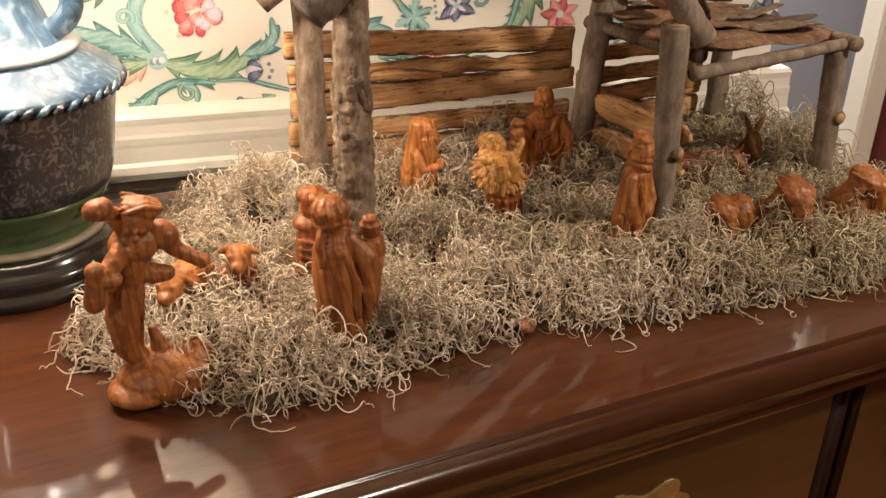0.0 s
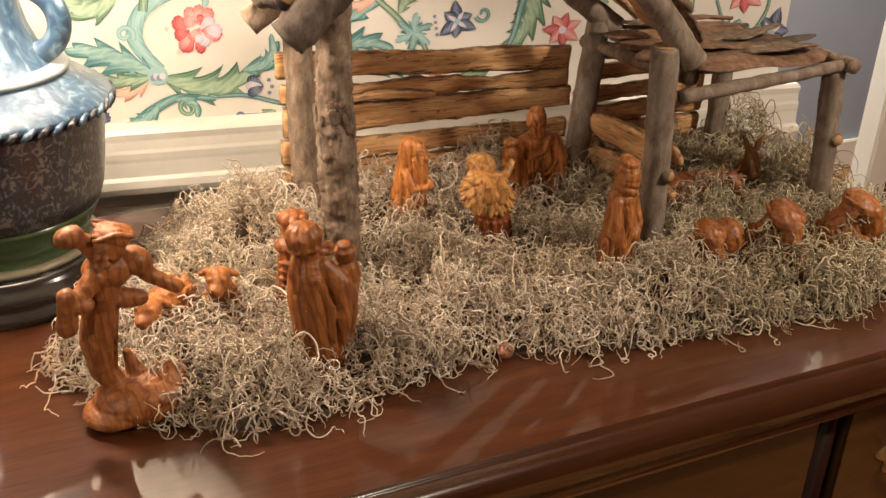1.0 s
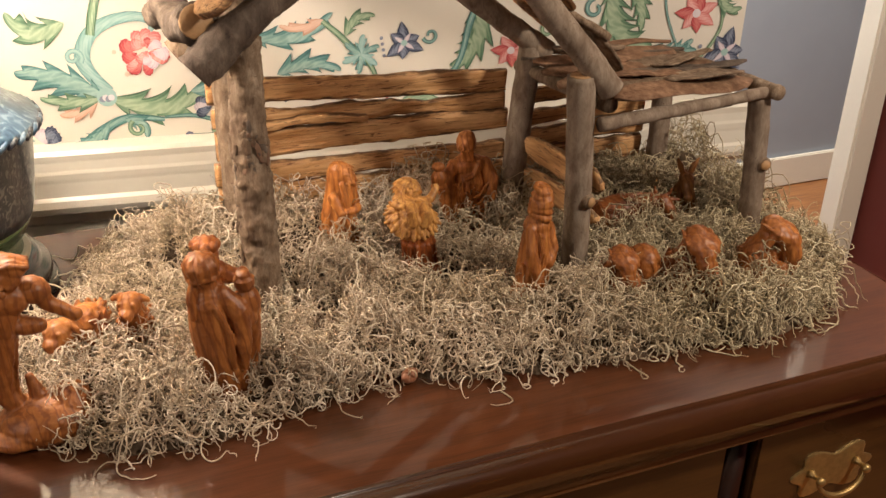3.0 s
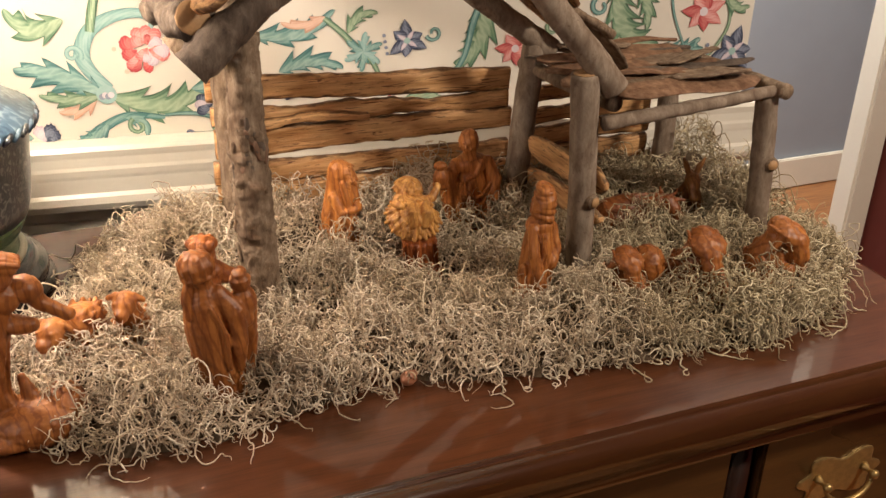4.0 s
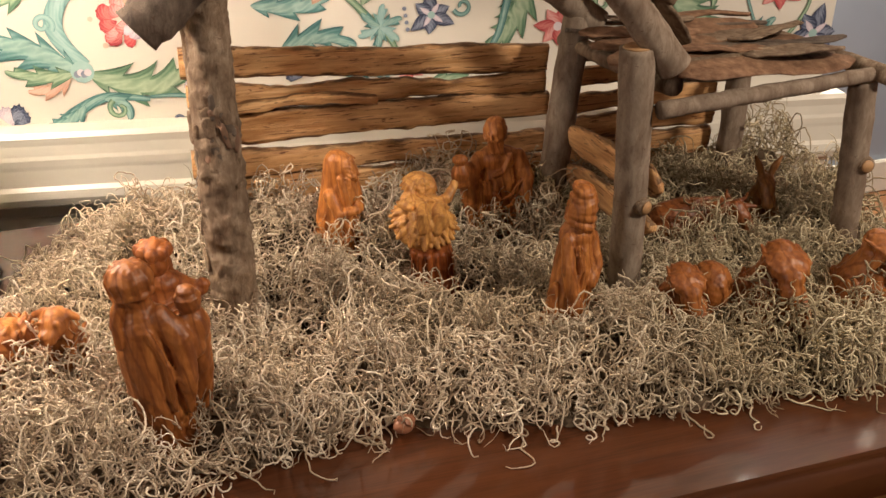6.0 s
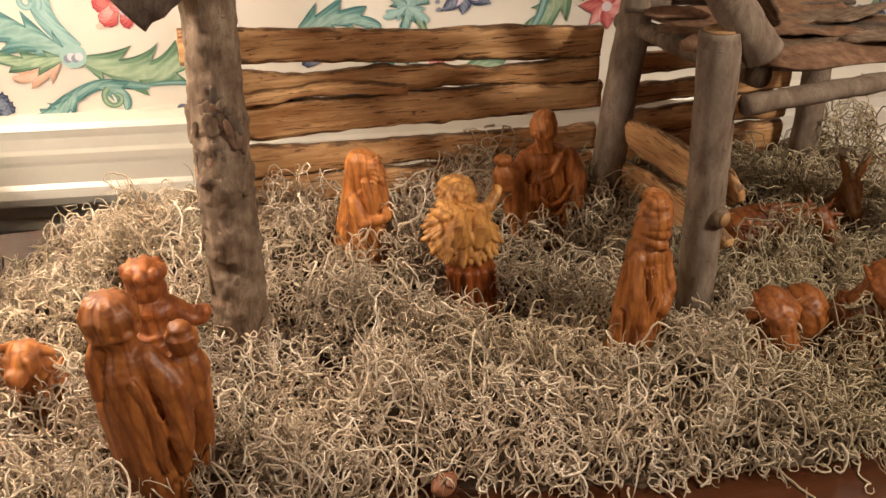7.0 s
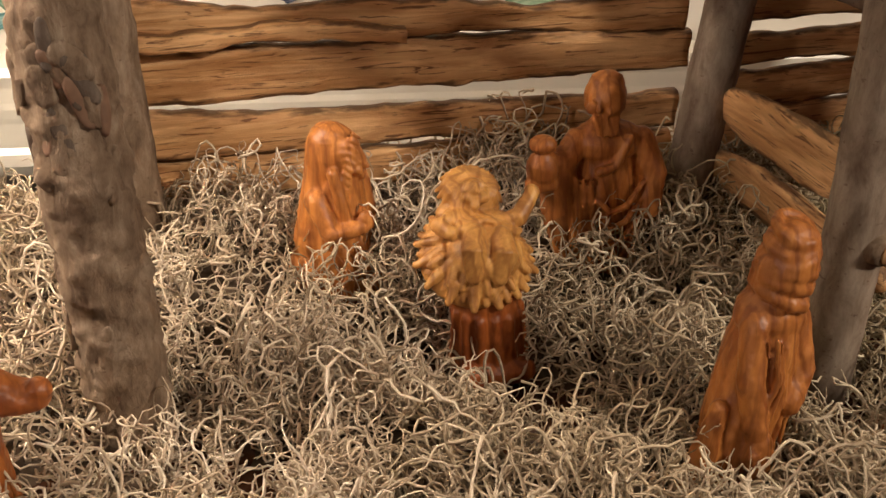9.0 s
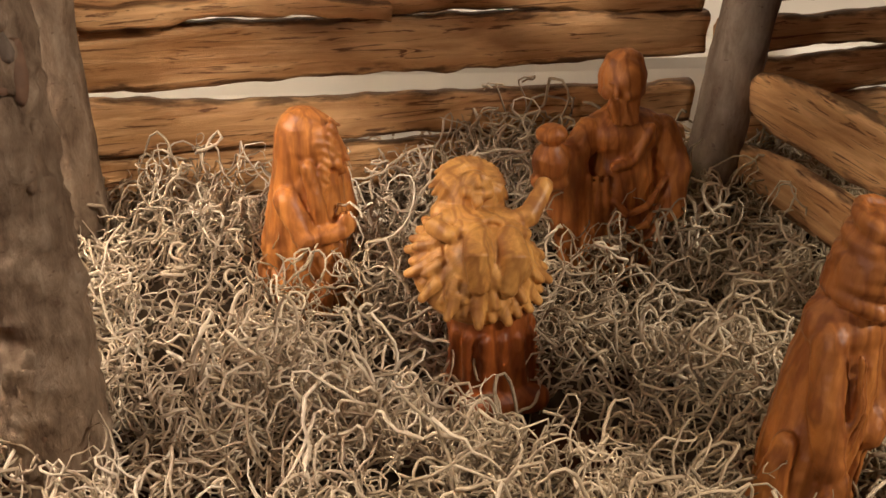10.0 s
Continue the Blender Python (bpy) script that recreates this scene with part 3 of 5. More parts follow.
def ceramic_lamp():
    vs = thing("ceramic_table_lamp", "glazed blue, black and green ceramic table lamp, switched on", "lamp", (-0.333, 0.495, 0.9))
    vs.scale = (1, 1, 0.972)
    low = Mat("glaze_green", 0.22, coat=0.5)
    a = low.noise(low.coords("Object", (1, 1, 3)), 14.0, 4)
    low.base(low.ramp(a, (0.35, (0.025, 0.055, 0.022)), (0.7, (0.075, 0.12, 0.045))))
    black = m_glaze("glaze_speckle", ((0.40, (0.010, 0.012, 0.020)), (0.53, (0.022, 0.026, 0.035)), (0.60, (0.12, 0.125, 0.12))), 0.3, 120.0, 0.75)
    blue = m_glaze("glaze_blue", ((0.38, (0.030, 0.062, 0.105)), (0.55, (0.075, 0.130, 0.185)), (0.68, (0.23, 0.30, 0.34))), 0.3, 60.0, 0.55)
    foot = m_plain("foot_black", (0.018, 0.014, 0.012), 0.18, 0.05, 100, 0.3, coat=0.5)
    tan = m_plain("glaze_tan", (0.26, 0.22, 0.15), 0.35, 0.2, 120, 0.2)
    grey = m_plain("glaze_grey", (0.30, 0.33, 0.34), 0.35, 0.2, 120, 0.15)

    def turned(name, prof, mat, label=""):
        v, f = lathe(prof, 64)
        return finish(name, v, f, mat, vs, label)
    turned("foot", [(0.001, 0.0), (0.124, 0.0), (0.128, 0.006), (0.126, 0.012), (0.121, 0.015), (0.119, 0.018), (0.122, 0.024), (0.119, 0.031), (0.112, 0.034), (0.110, 0.038), (0.106, 0.045), (0.09, 0.046), (0.001, 0.046)], foot, "dark turned foot")
    turned("lower_body", [(0.001, 0.0465), (0.094, 0.0465), (0.094, 0.052), (0.090, 0.058), (0.094, 0.068), (0.101, 0.080), (0.1065, 0.092), (0.109, 0.098), (0.001, 0.098)], low.m, "green glazed lower body")
    turned("collar", [(0.096, 0.046), (0.100, 0.046), (0.101, 0.050), (0.098, 0.053), (0.095, 0.053)], tan)
    turned("body", [(0.001, 0.0985), (0.109, 0.0985), (0.114, 0.115), (0.118, 0.145), (0.121, 0.175), (0.124, 0.200), (0.126, 0.208), (0.001, 0.208)], black, "black speckled glazed body")
    turned("shoulder", [(0.001, 0.2085), (0.127, 0.2085), (0.133, 0.2125), (0.130, 0.218), (0.110, 0.231), (0.092, 0.242), (0.078, 0.253), (0.066, 0.270), (0.058, 0.290), (0.052, 0.320), (0.050, 0.36), (0.001, 0.362)], blue, "pale blue streaked glazed shoulder")
    turned("ring", [(0.086, 0.2435), (0.0925, 0.2435), (0.094, 0.247), (0.091, 0.251), (0.081, 0.2525)], grey)
    n = 54
    for k in range(n):
        a = 2 * math.pi * k / n
        d = 0.055
        pth = [(0.1325 * math.cos(a + d * s), 0.1325 * math.sin(a + d * s), 0.2105 + 0.0045 * s) for s in (-1, 0, 1)]
        v, f = tube(pth, [0.0022, 0.0038, 0.0022], 8)
        finish("rope_twist", v, f, blue if k % 2 else black, vs)
    for a in (-20, 160):
        ca, sa = math.cos(radians(a)), math.sin(radians(a))
        pth = [((0.058 + 0.034 * math.sin(t)) * ca, (0.058 + 0.034 * math.sin(t)) * sa, 0.315 - 0.035 * math.cos(t) - 0.02) for t in [math.pi * k / 14 for k in range(-1, 16)]]
        v, f = tube(pth, [0.012] * len(pth), 14)
        finish("handle", v, f, blue, vs, "small dark blue loop handle")
    # brass stem and the glowing fabric shade above
    turned("stem", [(0.001, 0.362), (0.016, 0.362), (0.012, 0.372), (0.006, 0.378), (0.006, 0.42), (0.014, 0.425), (0.014, 0.450), (0.001, 0.451)], BRASS, "brass stem")
    cloth = Mat("shade_fabric", 0.9)
    w = cloth.noise(cloth.coords("Object", (1, 1, 0.2)), 260.0, 3)
    cloth.base(cloth.ramp(w, (0.3, (0.72, 0.66, 0.55)), (0.7, (0.82, 0.77, 0.67))))
    cloth.b.inputs["Emission Color"].default_value = (1.0, 0.84, 0.66, 1)
    cloth.b.inputs["Emission Strength"].default_value = 0.9
    outer = [(0.245, 0.412), (0.222, 0.49), (0.200, 0.57), (0.178, 0.65), (0.155, 0.73)]
    loops = [[Vector((r * math.cos(a), r * math.sin(a), z)) for a in [2 * math.pi * j / 64 for j in range(64)]] for r, z in outer + [(r - 0.002, z) for r, z in outer[::-1]] + outer[:1]]
    v, f = rings(loops, caps=False)
    finish("shade", v, f, cloth.m, vs, "glowing pale fabric shade")


ceramic_lamp()


# ---------------------------------------------------------------- moss
MOSS_FRONT = ((-0.315, 0.26), (-0.29, 0.225), (-0.25, 0.185), (-0.21, 0.130), (-0.17, 0.110), (-0.09, 0.105), (0.0, 0.125), (0.10, 0.142), (0.16, 0.115), (0.27, 0.092), (0.42, 0.085), (0.53, 0.072), (0.62, 0.10), (0.69, 0.165), (0.725, 0.22))
MOSS_BACK = ((-0.315, 0.27), (-0.28, 0.355), (-0.20, 0.40), (-0.18, 0.50), (-0.12, 0.555), (0.0, 0.57), (0.2, 0.585), (0.6, 0.585), (0.68, 0.565), (0.725, 0.50))


def edge(line, x):
    return np.interp(x, [p[0] for p in line], [p[1] for p in line])


BUMPS = ((0.02, 0.265, 0.05, -0.012), (0.10, 0.195, 0.045, 0.014), (0.18, 0.235, 0.04, 0.012), (0.24, 0.165, 0.04, 0.012), (0.33, 0.135, 0.04, 0.012), (0.37, 0.26, 0.04, -0.012), (-0.03, 0.145, 0.04, -0.006), (0.46, 0.26, 0.05, -0.008), (-0.16, 0.20, 0.10, 0.018), (-0.02, 0.21, 0.07, 0.012), (0.16, 0.22, 0.06, 0.010), (0.34, 0.155, 0.07, 0.022), (0.47, 0.13, 0.07, 0.018), (0.56, 0.115, 0.06, 0.016), (0.66, 0.20, 0.05, 0.010),
         (0.10, 0.47, 0.10, 0.028), (-0.05, 0.48, 0.08, 0.030), (0.27, 0.49, 0.07, 0.040), (0.36, 0.40, 0.05, 0.018), (0.44, 0.47, 0.06, 0.030), (0.56, 0.46, 0.06, 0.022), (0.67, 0.47, 0.05, 0.070), (0.68, 0.34, 0.05, 0.045), (0.205, 0.318, 0.050, -0.026), (0.12, 0.29, 0.05, 0.012), (0.28, 0.31, 0.04, 0.012), (0.05, 0.33, 0.05, -0.008), (0.20, 0.16, 0.05, 0.008), (-0.20, 0.31, 0.06, 0.008))


def moss_height(x, y):
    x, y = np.asarray(x, float), np.asarray(y, float)
    d = np.minimum(y - edge(MOSS_FRONT, x), edge(MOSS_BACK, x) - y)
    d = np.minimum(d, np.minimum(x + 0.318, 0.728 - x))
    f = np.clip(d / 0.05, 0, 1)
    f = np.sqrt(f * (2 - f))
    h = 0.024 + 0.016 * np.sin(x * 43 + 1.3) * np.sin(y * 49 + 0.4) + 0.006 * np.sin(x * 71 + y * 45) * np.sin(y * 83 - x * 29) + 0.004 * np.sin(x * 131 - y * 107)
    for bx, by, s, a in BUMPS:
        h = h + 1.3 * a * np.exp(-((x - bx) ** 2 + (y - by) ** 2) / (2 * (s * 0.62) ** 2))
    return np.where(d > 0, h * f, 0.0)


def moss():
    rng = np.random.default_rng(7)
    # underlay: added filler sheet, its dark colour stands in for shade between strands
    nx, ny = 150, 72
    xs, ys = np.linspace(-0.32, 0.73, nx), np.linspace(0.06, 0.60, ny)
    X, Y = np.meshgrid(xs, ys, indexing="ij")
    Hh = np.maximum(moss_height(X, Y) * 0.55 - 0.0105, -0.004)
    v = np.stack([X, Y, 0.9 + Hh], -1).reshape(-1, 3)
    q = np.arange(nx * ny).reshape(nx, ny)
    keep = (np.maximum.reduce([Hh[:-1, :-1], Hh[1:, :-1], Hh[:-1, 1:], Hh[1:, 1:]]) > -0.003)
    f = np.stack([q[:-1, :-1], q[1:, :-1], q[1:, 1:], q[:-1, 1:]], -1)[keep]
    finish("moss_gap_shade", v.tolist(), f.tolist(), GAP_SHADE)
    tagged(bpy.data.objects["moss_gap_shade"], "dark filler sheet painting the shade between the pale moss strands", "moss", kind="stuff")

    def strands(name, count, label, sel, radius, length, lift):
        nc = max(60, count // 15)
        cx, cy = rng.uniform(-0.318, 0.728, nc * 3), rng.uniform(0.06, 0.60, nc * 3)
        ok = moss_height(cx, cy) > 0.004
        cx, cy = cx[ok][:nc], cy[ok][:nc]
        ch = rng.normal(0, 0.008, len(cx))
        px, py, pz = np.empty(0), np.empty(0), np.empty(0)
        while len(px) < count:
            k = rng.integers(0, len(cx), count * 2)
            a, b = cx[k] + rng.normal(0, 0.013, count * 2), cy[k] + rng.normal(0, 0.013, count * 2)
            loose = rng.random(count * 2) < 0.3
            a, b = np.where(loose, rng.uniform(-0.318, 0.728, count * 2), a), np.where(loose, rng.uniform(0.06, 0.60, count * 2), b)
            ok = moss_height(a, b) > 0.0015
            if sel is not None:
                ok &= sel(a, b)
            px, py, pz = np.append(px, a[ok]), np.append(py, b[ok]), np.append(pz, np.where(loose, -0.004, ch[k])[ok])
        px, py, pz = px[:count], py[:count], pz[:count]
        S = 16
        seg = rng.uniform(*length, count) / S
        yaw = rng.uniform(0, 2 * np.pi, count)
        pit = rng.normal(0.15, 0.6, count)
        curl = rng.normal(0, 1, count) * 0.30 + np.sign(rng.normal(size=count)) * 0.30
        base = moss_height(px, py)
        P = np.zeros((count, S + 1, 3))
        P[:, 0] = np.stack([px, py, 0.9 + base * rng.uniform(0.35, 1.05, count) + rng.uniform(0, lift, count) + pz], -1)
        P[:, 0, 2] = np.maximum(P[:, 0, 2], 0.902)
        for s in range(S):
            d = np.stack([np.cos(yaw) * np.cos(pit), np.sin(yaw) * np.cos(pit), np.sin(pit)], -1)
            nxt = P[:, s] + d * seg[:, None]
            g = 0.9 + moss_height(nxt[:, 0], nxt[:, 1])
            over = nxt[:, 2] - g
            pit = pit + rng.normal(0, 0.50, count) - np.clip(over, -0.02, 0.05) * 12 - np.clip(pit, -1, 1) * 0.12
            nxt[:, 2] = np.maximum(nxt[:, 2], np.maximum(0.9012, 0.9 + (g - 0.9) * 0.4))
            P[:, s + 1] = nxt
            curl = curl + rng.normal(0, 0.24, count)
            curl = np.clip(curl, -1.0, 1.0)
            yaw = yaw + curl + rng.normal(0, 0.12, count) + np.where(rng.random(count) < 0.12, rng.normal(0, 1.1, count), 0)
            pit = np.clip(pit, -1.2, 1.2)
        T = np.gradient(P, axis=1)
        T /= np.linalg.norm(T, axis=2, keepdims=True) + 1e-9
        ref = np.array([0.31, 0.22, 0.92])
        A = np.cross(T, ref)
        A /= np.linalg.norm(A, axis=2, keepdims=True) + 1e-9
        B = np.cross(T, A)
        rad = rng.uniform(*radius, count)[:, None] * (1 - 0.65 * np.linspace(0, 1, S + 1) ** 3)[None, :]
        K = 4
        ang = 2 * np.pi * np.arange(K) / K
        V = P[:, :, None, :] + rad[:, :, None, None] * (A[:, :, None, :] * np.cos(ang)[None, None, :, None] + B[:, :, None, :] * np.sin(ang)[None, None, :, None])
        V[..., 2] = np.maximum(V[..., 2], 0.9004)
        ids = np.arange(count * (S + 1) * K).reshape(count, S + 1, K)
        nk = np.roll(ids, -1, axis=2)
        F = np.stack([ids[:, :-1], nk[:, :-1], nk[:, 1:], ids[:, 1:]], -1).reshape(-1, 4)
        me = bpy.data.meshes.new(name)
        me.vertices.add(V.size // 3)
        me.vertices.foreach_set("co", V.astype(np.float32).ravel())
        me.loops.add(F.size)
        me.loops.foreach_set("vertex_index", F.astype(np.int32).ravel())
        me.polygons.add(len(F))
        me.polygons.foreach_set("loop_start", np.arange(0, F.size, 4, dtype=np.int32))
        me.polygons.foreach_set("use_smooth", np.ones(len(F), dtype=bool))
        me.update(calc_edges=True)
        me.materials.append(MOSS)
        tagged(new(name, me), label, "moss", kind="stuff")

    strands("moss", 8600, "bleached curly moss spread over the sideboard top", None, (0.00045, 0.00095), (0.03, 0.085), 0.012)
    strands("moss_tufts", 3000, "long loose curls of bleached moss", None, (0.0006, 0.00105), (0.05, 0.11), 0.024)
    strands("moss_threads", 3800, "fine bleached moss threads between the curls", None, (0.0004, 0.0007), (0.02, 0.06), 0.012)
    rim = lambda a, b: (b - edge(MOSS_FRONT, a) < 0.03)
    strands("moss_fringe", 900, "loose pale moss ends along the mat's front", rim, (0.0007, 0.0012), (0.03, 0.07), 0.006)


moss()


# ---------------------------------------------------------------- carved figures, each one plain mesh
class Carving:
    """Solid lumps, joined and skinned into one carved piece."""

    def __init__(self):
        self.bm = bmesh.new()

    def ball(self, c, r, rot=(0, 0, 0)):
        r = r if isinstance(r, tuple) else (r, r, r)
        bmesh.ops.create_icosphere(self.bm, subdivisions=3, radius=1, matrix=Matrix.Translation(c) @ pose(0, 0, 0, *rot) @ Matrix.Diagonal((*r, 1)))
        return self

    def limb(self, path, radii, sides=14, flat=1.0):
        path = [Vector(p) for p in path]
        radii = radii if isinstance(radii, (list, tuple)) else [radii] * len(path)
        d0, d1 = (path[0] - path[1]).normalized(), (path[-1] - path[-2]).normalized()
        P = [path[0] + d0 * radii[0] * k for k in (0.98, 0.8, 0.45)] + path + [path[-1] + d1 * radii[-1] * k for k in (0.45, 0.8, 0.98)]
        R = [radii[0] * k for k in (0.2, 0.6, 0.9)] + list(radii) + [radii[-1] * k for k in (0.9, 0.6, 0.2)]
        v, f = tube(P, R, sides)
        vs = [self.bm.verts.new(p) for p in v]
        for q in f:
            self.bm.faces.new([vs[i] for i in q])
        return self

    def folds(self, n, top, bottom, rt, rb, r, a0=0.0, a1=2 * math.pi, sway=0.0, squash=0.8):
        """Drapery ridges from a small ring at the top to a wide one at the hem."""
        for k in range(n):
            a = a0 + (a1 - a0) * k / max(1, n - 1)
            pts = []
            for s in range(5):
                u = s / 4
                rr = rt + (rb - rt) * u
                b = a + sway * math.sin(u * 2.6 + k)
                pts.append((top[0] + (bottom[0] - top[0]) * u + rr * math.cos(b), top[1] + (bottom[1] - top[1]) * u + rr * squash * math.sin(b), top[2] + (bottom[2] - top[2]) * u))
            self.limb(pts, [r * 0.6, r * 0.9, r, r * 1.1, r], 8)
        return self

    def done(self, name, mat, label, category, m, group="", voxel=0.0011, marks=0.0008, polish=2):
        ob = part(name, self.bm, mat, None, "", True)
        md = ob.modifiers.new("skin", "REMESH")
        md.mode, md.voxel_size, md.use_smooth_shade = "VOXEL", voxel, True
        sm = ob.modifiers.new("polish", "SMOOTH")
        sm.factor, sm.iterations = 0.5, polish
        tex = bpy.data.textures.get("tool_marks") or bpy.data.textures.new("tool_marks", "CLOUDS")
        tex.noise_scale = 0.0065
        ds = ob.modifiers.new("tool_marks", "DISPLACE")
        ds.texture, ds.strength, ds.mid_level, ds.texture_coords = tex, marks * 2.2, 0.5, "LOCAL"
        ob.matrix_world = m
        return tagged(ob, label, category, group)


def face(c, at, r, turn=0.0):
    """Nose, brow and chin on a head that looks along -y turned by degrees."""
    a = radians(turn)
    def q(x, y, z):
        return (at[0] + x * math.cos(a) - y * math.sin(a), at[1] + x * math.sin(a) + y * math.cos(a), at[2] + z)
    c.limb([q(0, -r * 0.95, r * 0.25), q(0, -r * 1.15, -r * 0.12)], [r * 0.12, r * 0.17], 8)
    c.limb([q(-r * 0.45, -r * 0.86, r * 0.34), q(r * 0.45, -r * 0.86, r * 0.34)], r * 0.12, 8)
    c.ball(q(0, -r * 0.8, -r * 0.72), r * 0.32)
    for s in (-1, 1):
        c.ball(q(s * r * 0.5, -r * 0.72, -r * 0.2), r * 0.3)


def hair(c, at, r, n, a0, a1, drop, turn=0.0):
    for k in range(n):
        a = radians(a0 + (a1 - a0) * k / (n - 1) + turn)
        dx, dy = math.cos(a), math.sin(a)
        c.limb([(at[0], at[1], at[2] + r * 1.02), (at[0] + dx * r * 0.75, at[1] + dy * r * 0.75, at[2] + r * 0.75), (at[0] + dx * r * 1.08, at[1] + dy * r * 1.08, at[2]), (at[0] + dx * r * 1.05, at[1] + dy * r * 1.05, at[2] - drop)], [r * 0.12, r * 0.17, r * 0.17, r * 0.14], 7)


def flying_shepherd():
    c = Carving()
    c.ball((0.012, -0.002, 0.017), (0.044, 0.034, 0.025)).ball((0.034, 0.004, 0.026), (0.024, 0.025, 0.022)).ball((-0.012, -0.006, 0.010), (0.030, 0.028, 0.013))
    c.limb([(-0.004, 0, 0.026), (-0.018, 0.004, 0.050), (-0.020, 0.006, 0.078), (-0.014, 0.008, 0.106), (-0.008, 0.008, 0.134)], [0.009, 0.0120, 0.0148, 0.0158, 0.015])
    c.limb([(0.004, 0.006, 0.062), (0.008, 0.004, 0.045), (0.016, 0.003, 0.034)], [0.004, 0.0075, 0.009])
    c.folds(4, (-0.013, 0.006, 0.105), (-0.016, 0.005, 0.045), 0.0138, 0.0112, 0.0018, math.pi * 1.1, 1.9 * math.pi, 0.4, 0.95)
    c.ball((-0.004, 0.008, 0.146), (0.021, 0.017, 0.018)).ball((0.020, 0.010, 0.150), (0.016, 0.014, 0.013), (0, 30, 0))
    c.ball((0.000, 0.000, 0.172), (0.0135, 0.0135, 0.0145)).ball((0.004, 0.002, 0.181), (0.0165, 0.0155, 0.010), (0, 14, 0))
    face(c, (-0.002, 0.0, 0.168), 0.012, -15)
    for k in range(5):
        c.limb([(-0.012 + 0.001 * k, -0.010 + k * 0.006, 0.183 + 0.002 * k), (0.006, -0.012 + k * 0.006, 0.190 - abs(k - 2) * 0.0015), (0.019, -0.009 + k * 0.005, 0.182)], 0.0022, 7)
    c.limb([(-0.008, 0.004, 0.160), (-0.020, 0.0, 0.180), (-0.032, -0.004, 0.187)], [0.008, 0.0075, 0.009]).ball((-0.031, -0.004, 0.188), (0.013, 0.010, 0.009), (0, -18, 0))
    c.limb([(0.020, 0.010, 0.150), (0.032, 0.008, 0.134), (0.050, 0.004, 0.122)], [0.010, 0.0075, 0.006]).ball((0.052, 0.004, 0.121), 0.007)
    c.limb([(-0.014, 0.0, 0.146), (-0.028, -0.008, 0.134), (-0.040, -0.012, 0.130)], [0.010, 0.008, 0.0075])
    c.limb([(-0.040, -0.012, 0.137), (-0.041, -0.012, 0.122), (-0.043, -0.012, 0.108)], [0.008, 0.0085, 0.0095]).ball((-0.030, -0.013, 0.127), (0.012, 0.008, 0.007))
    c.limb([(0.008, 0.004, 0.118), (0.020, 0.002, 0.117)], [0.010, 0.0075])
    for k in range(5):
        c.limb([(0.024 + 0.004 * k, -0.022 + 0.002 * k, 0.030 - 0.002 * k), (0.030 + 0.005 * k, 0.004, 0.043 - 0.003 * k)], 0.0022, 7)
    return c.done("shepherd_figurine", OLIVE_BROWN, "carved olive wood leaning figure on a rounded mound base", "figurine", pose(-0.253, 0.182, 0.9015) @ Matrix.Diagonal((0.98, 0.98, 0.97, 1)), "carved figures")


def robed(c, h, w=1.0, lean=0.0):
    """A long robe: h to the shoulders."""
    c.limb([(0, 0, 0.006), (0.0, 0.001, h * 0.35), (lean * 0.5, 0.002, h * 0.7), (lean, 0.002, h)], [0.0235 * w, 0.0215 * w, 0.0205 * w, 0.0165 * w])
    c.folds(11, (lean, 0.002, h * 0.92), (0, 0, 0.002), 0.0165 * w, 0.0228 * w, 0.0024 * w, 0.2, 0.2 + 2 * math.pi * 10 / 11, 0.3, 0.9)


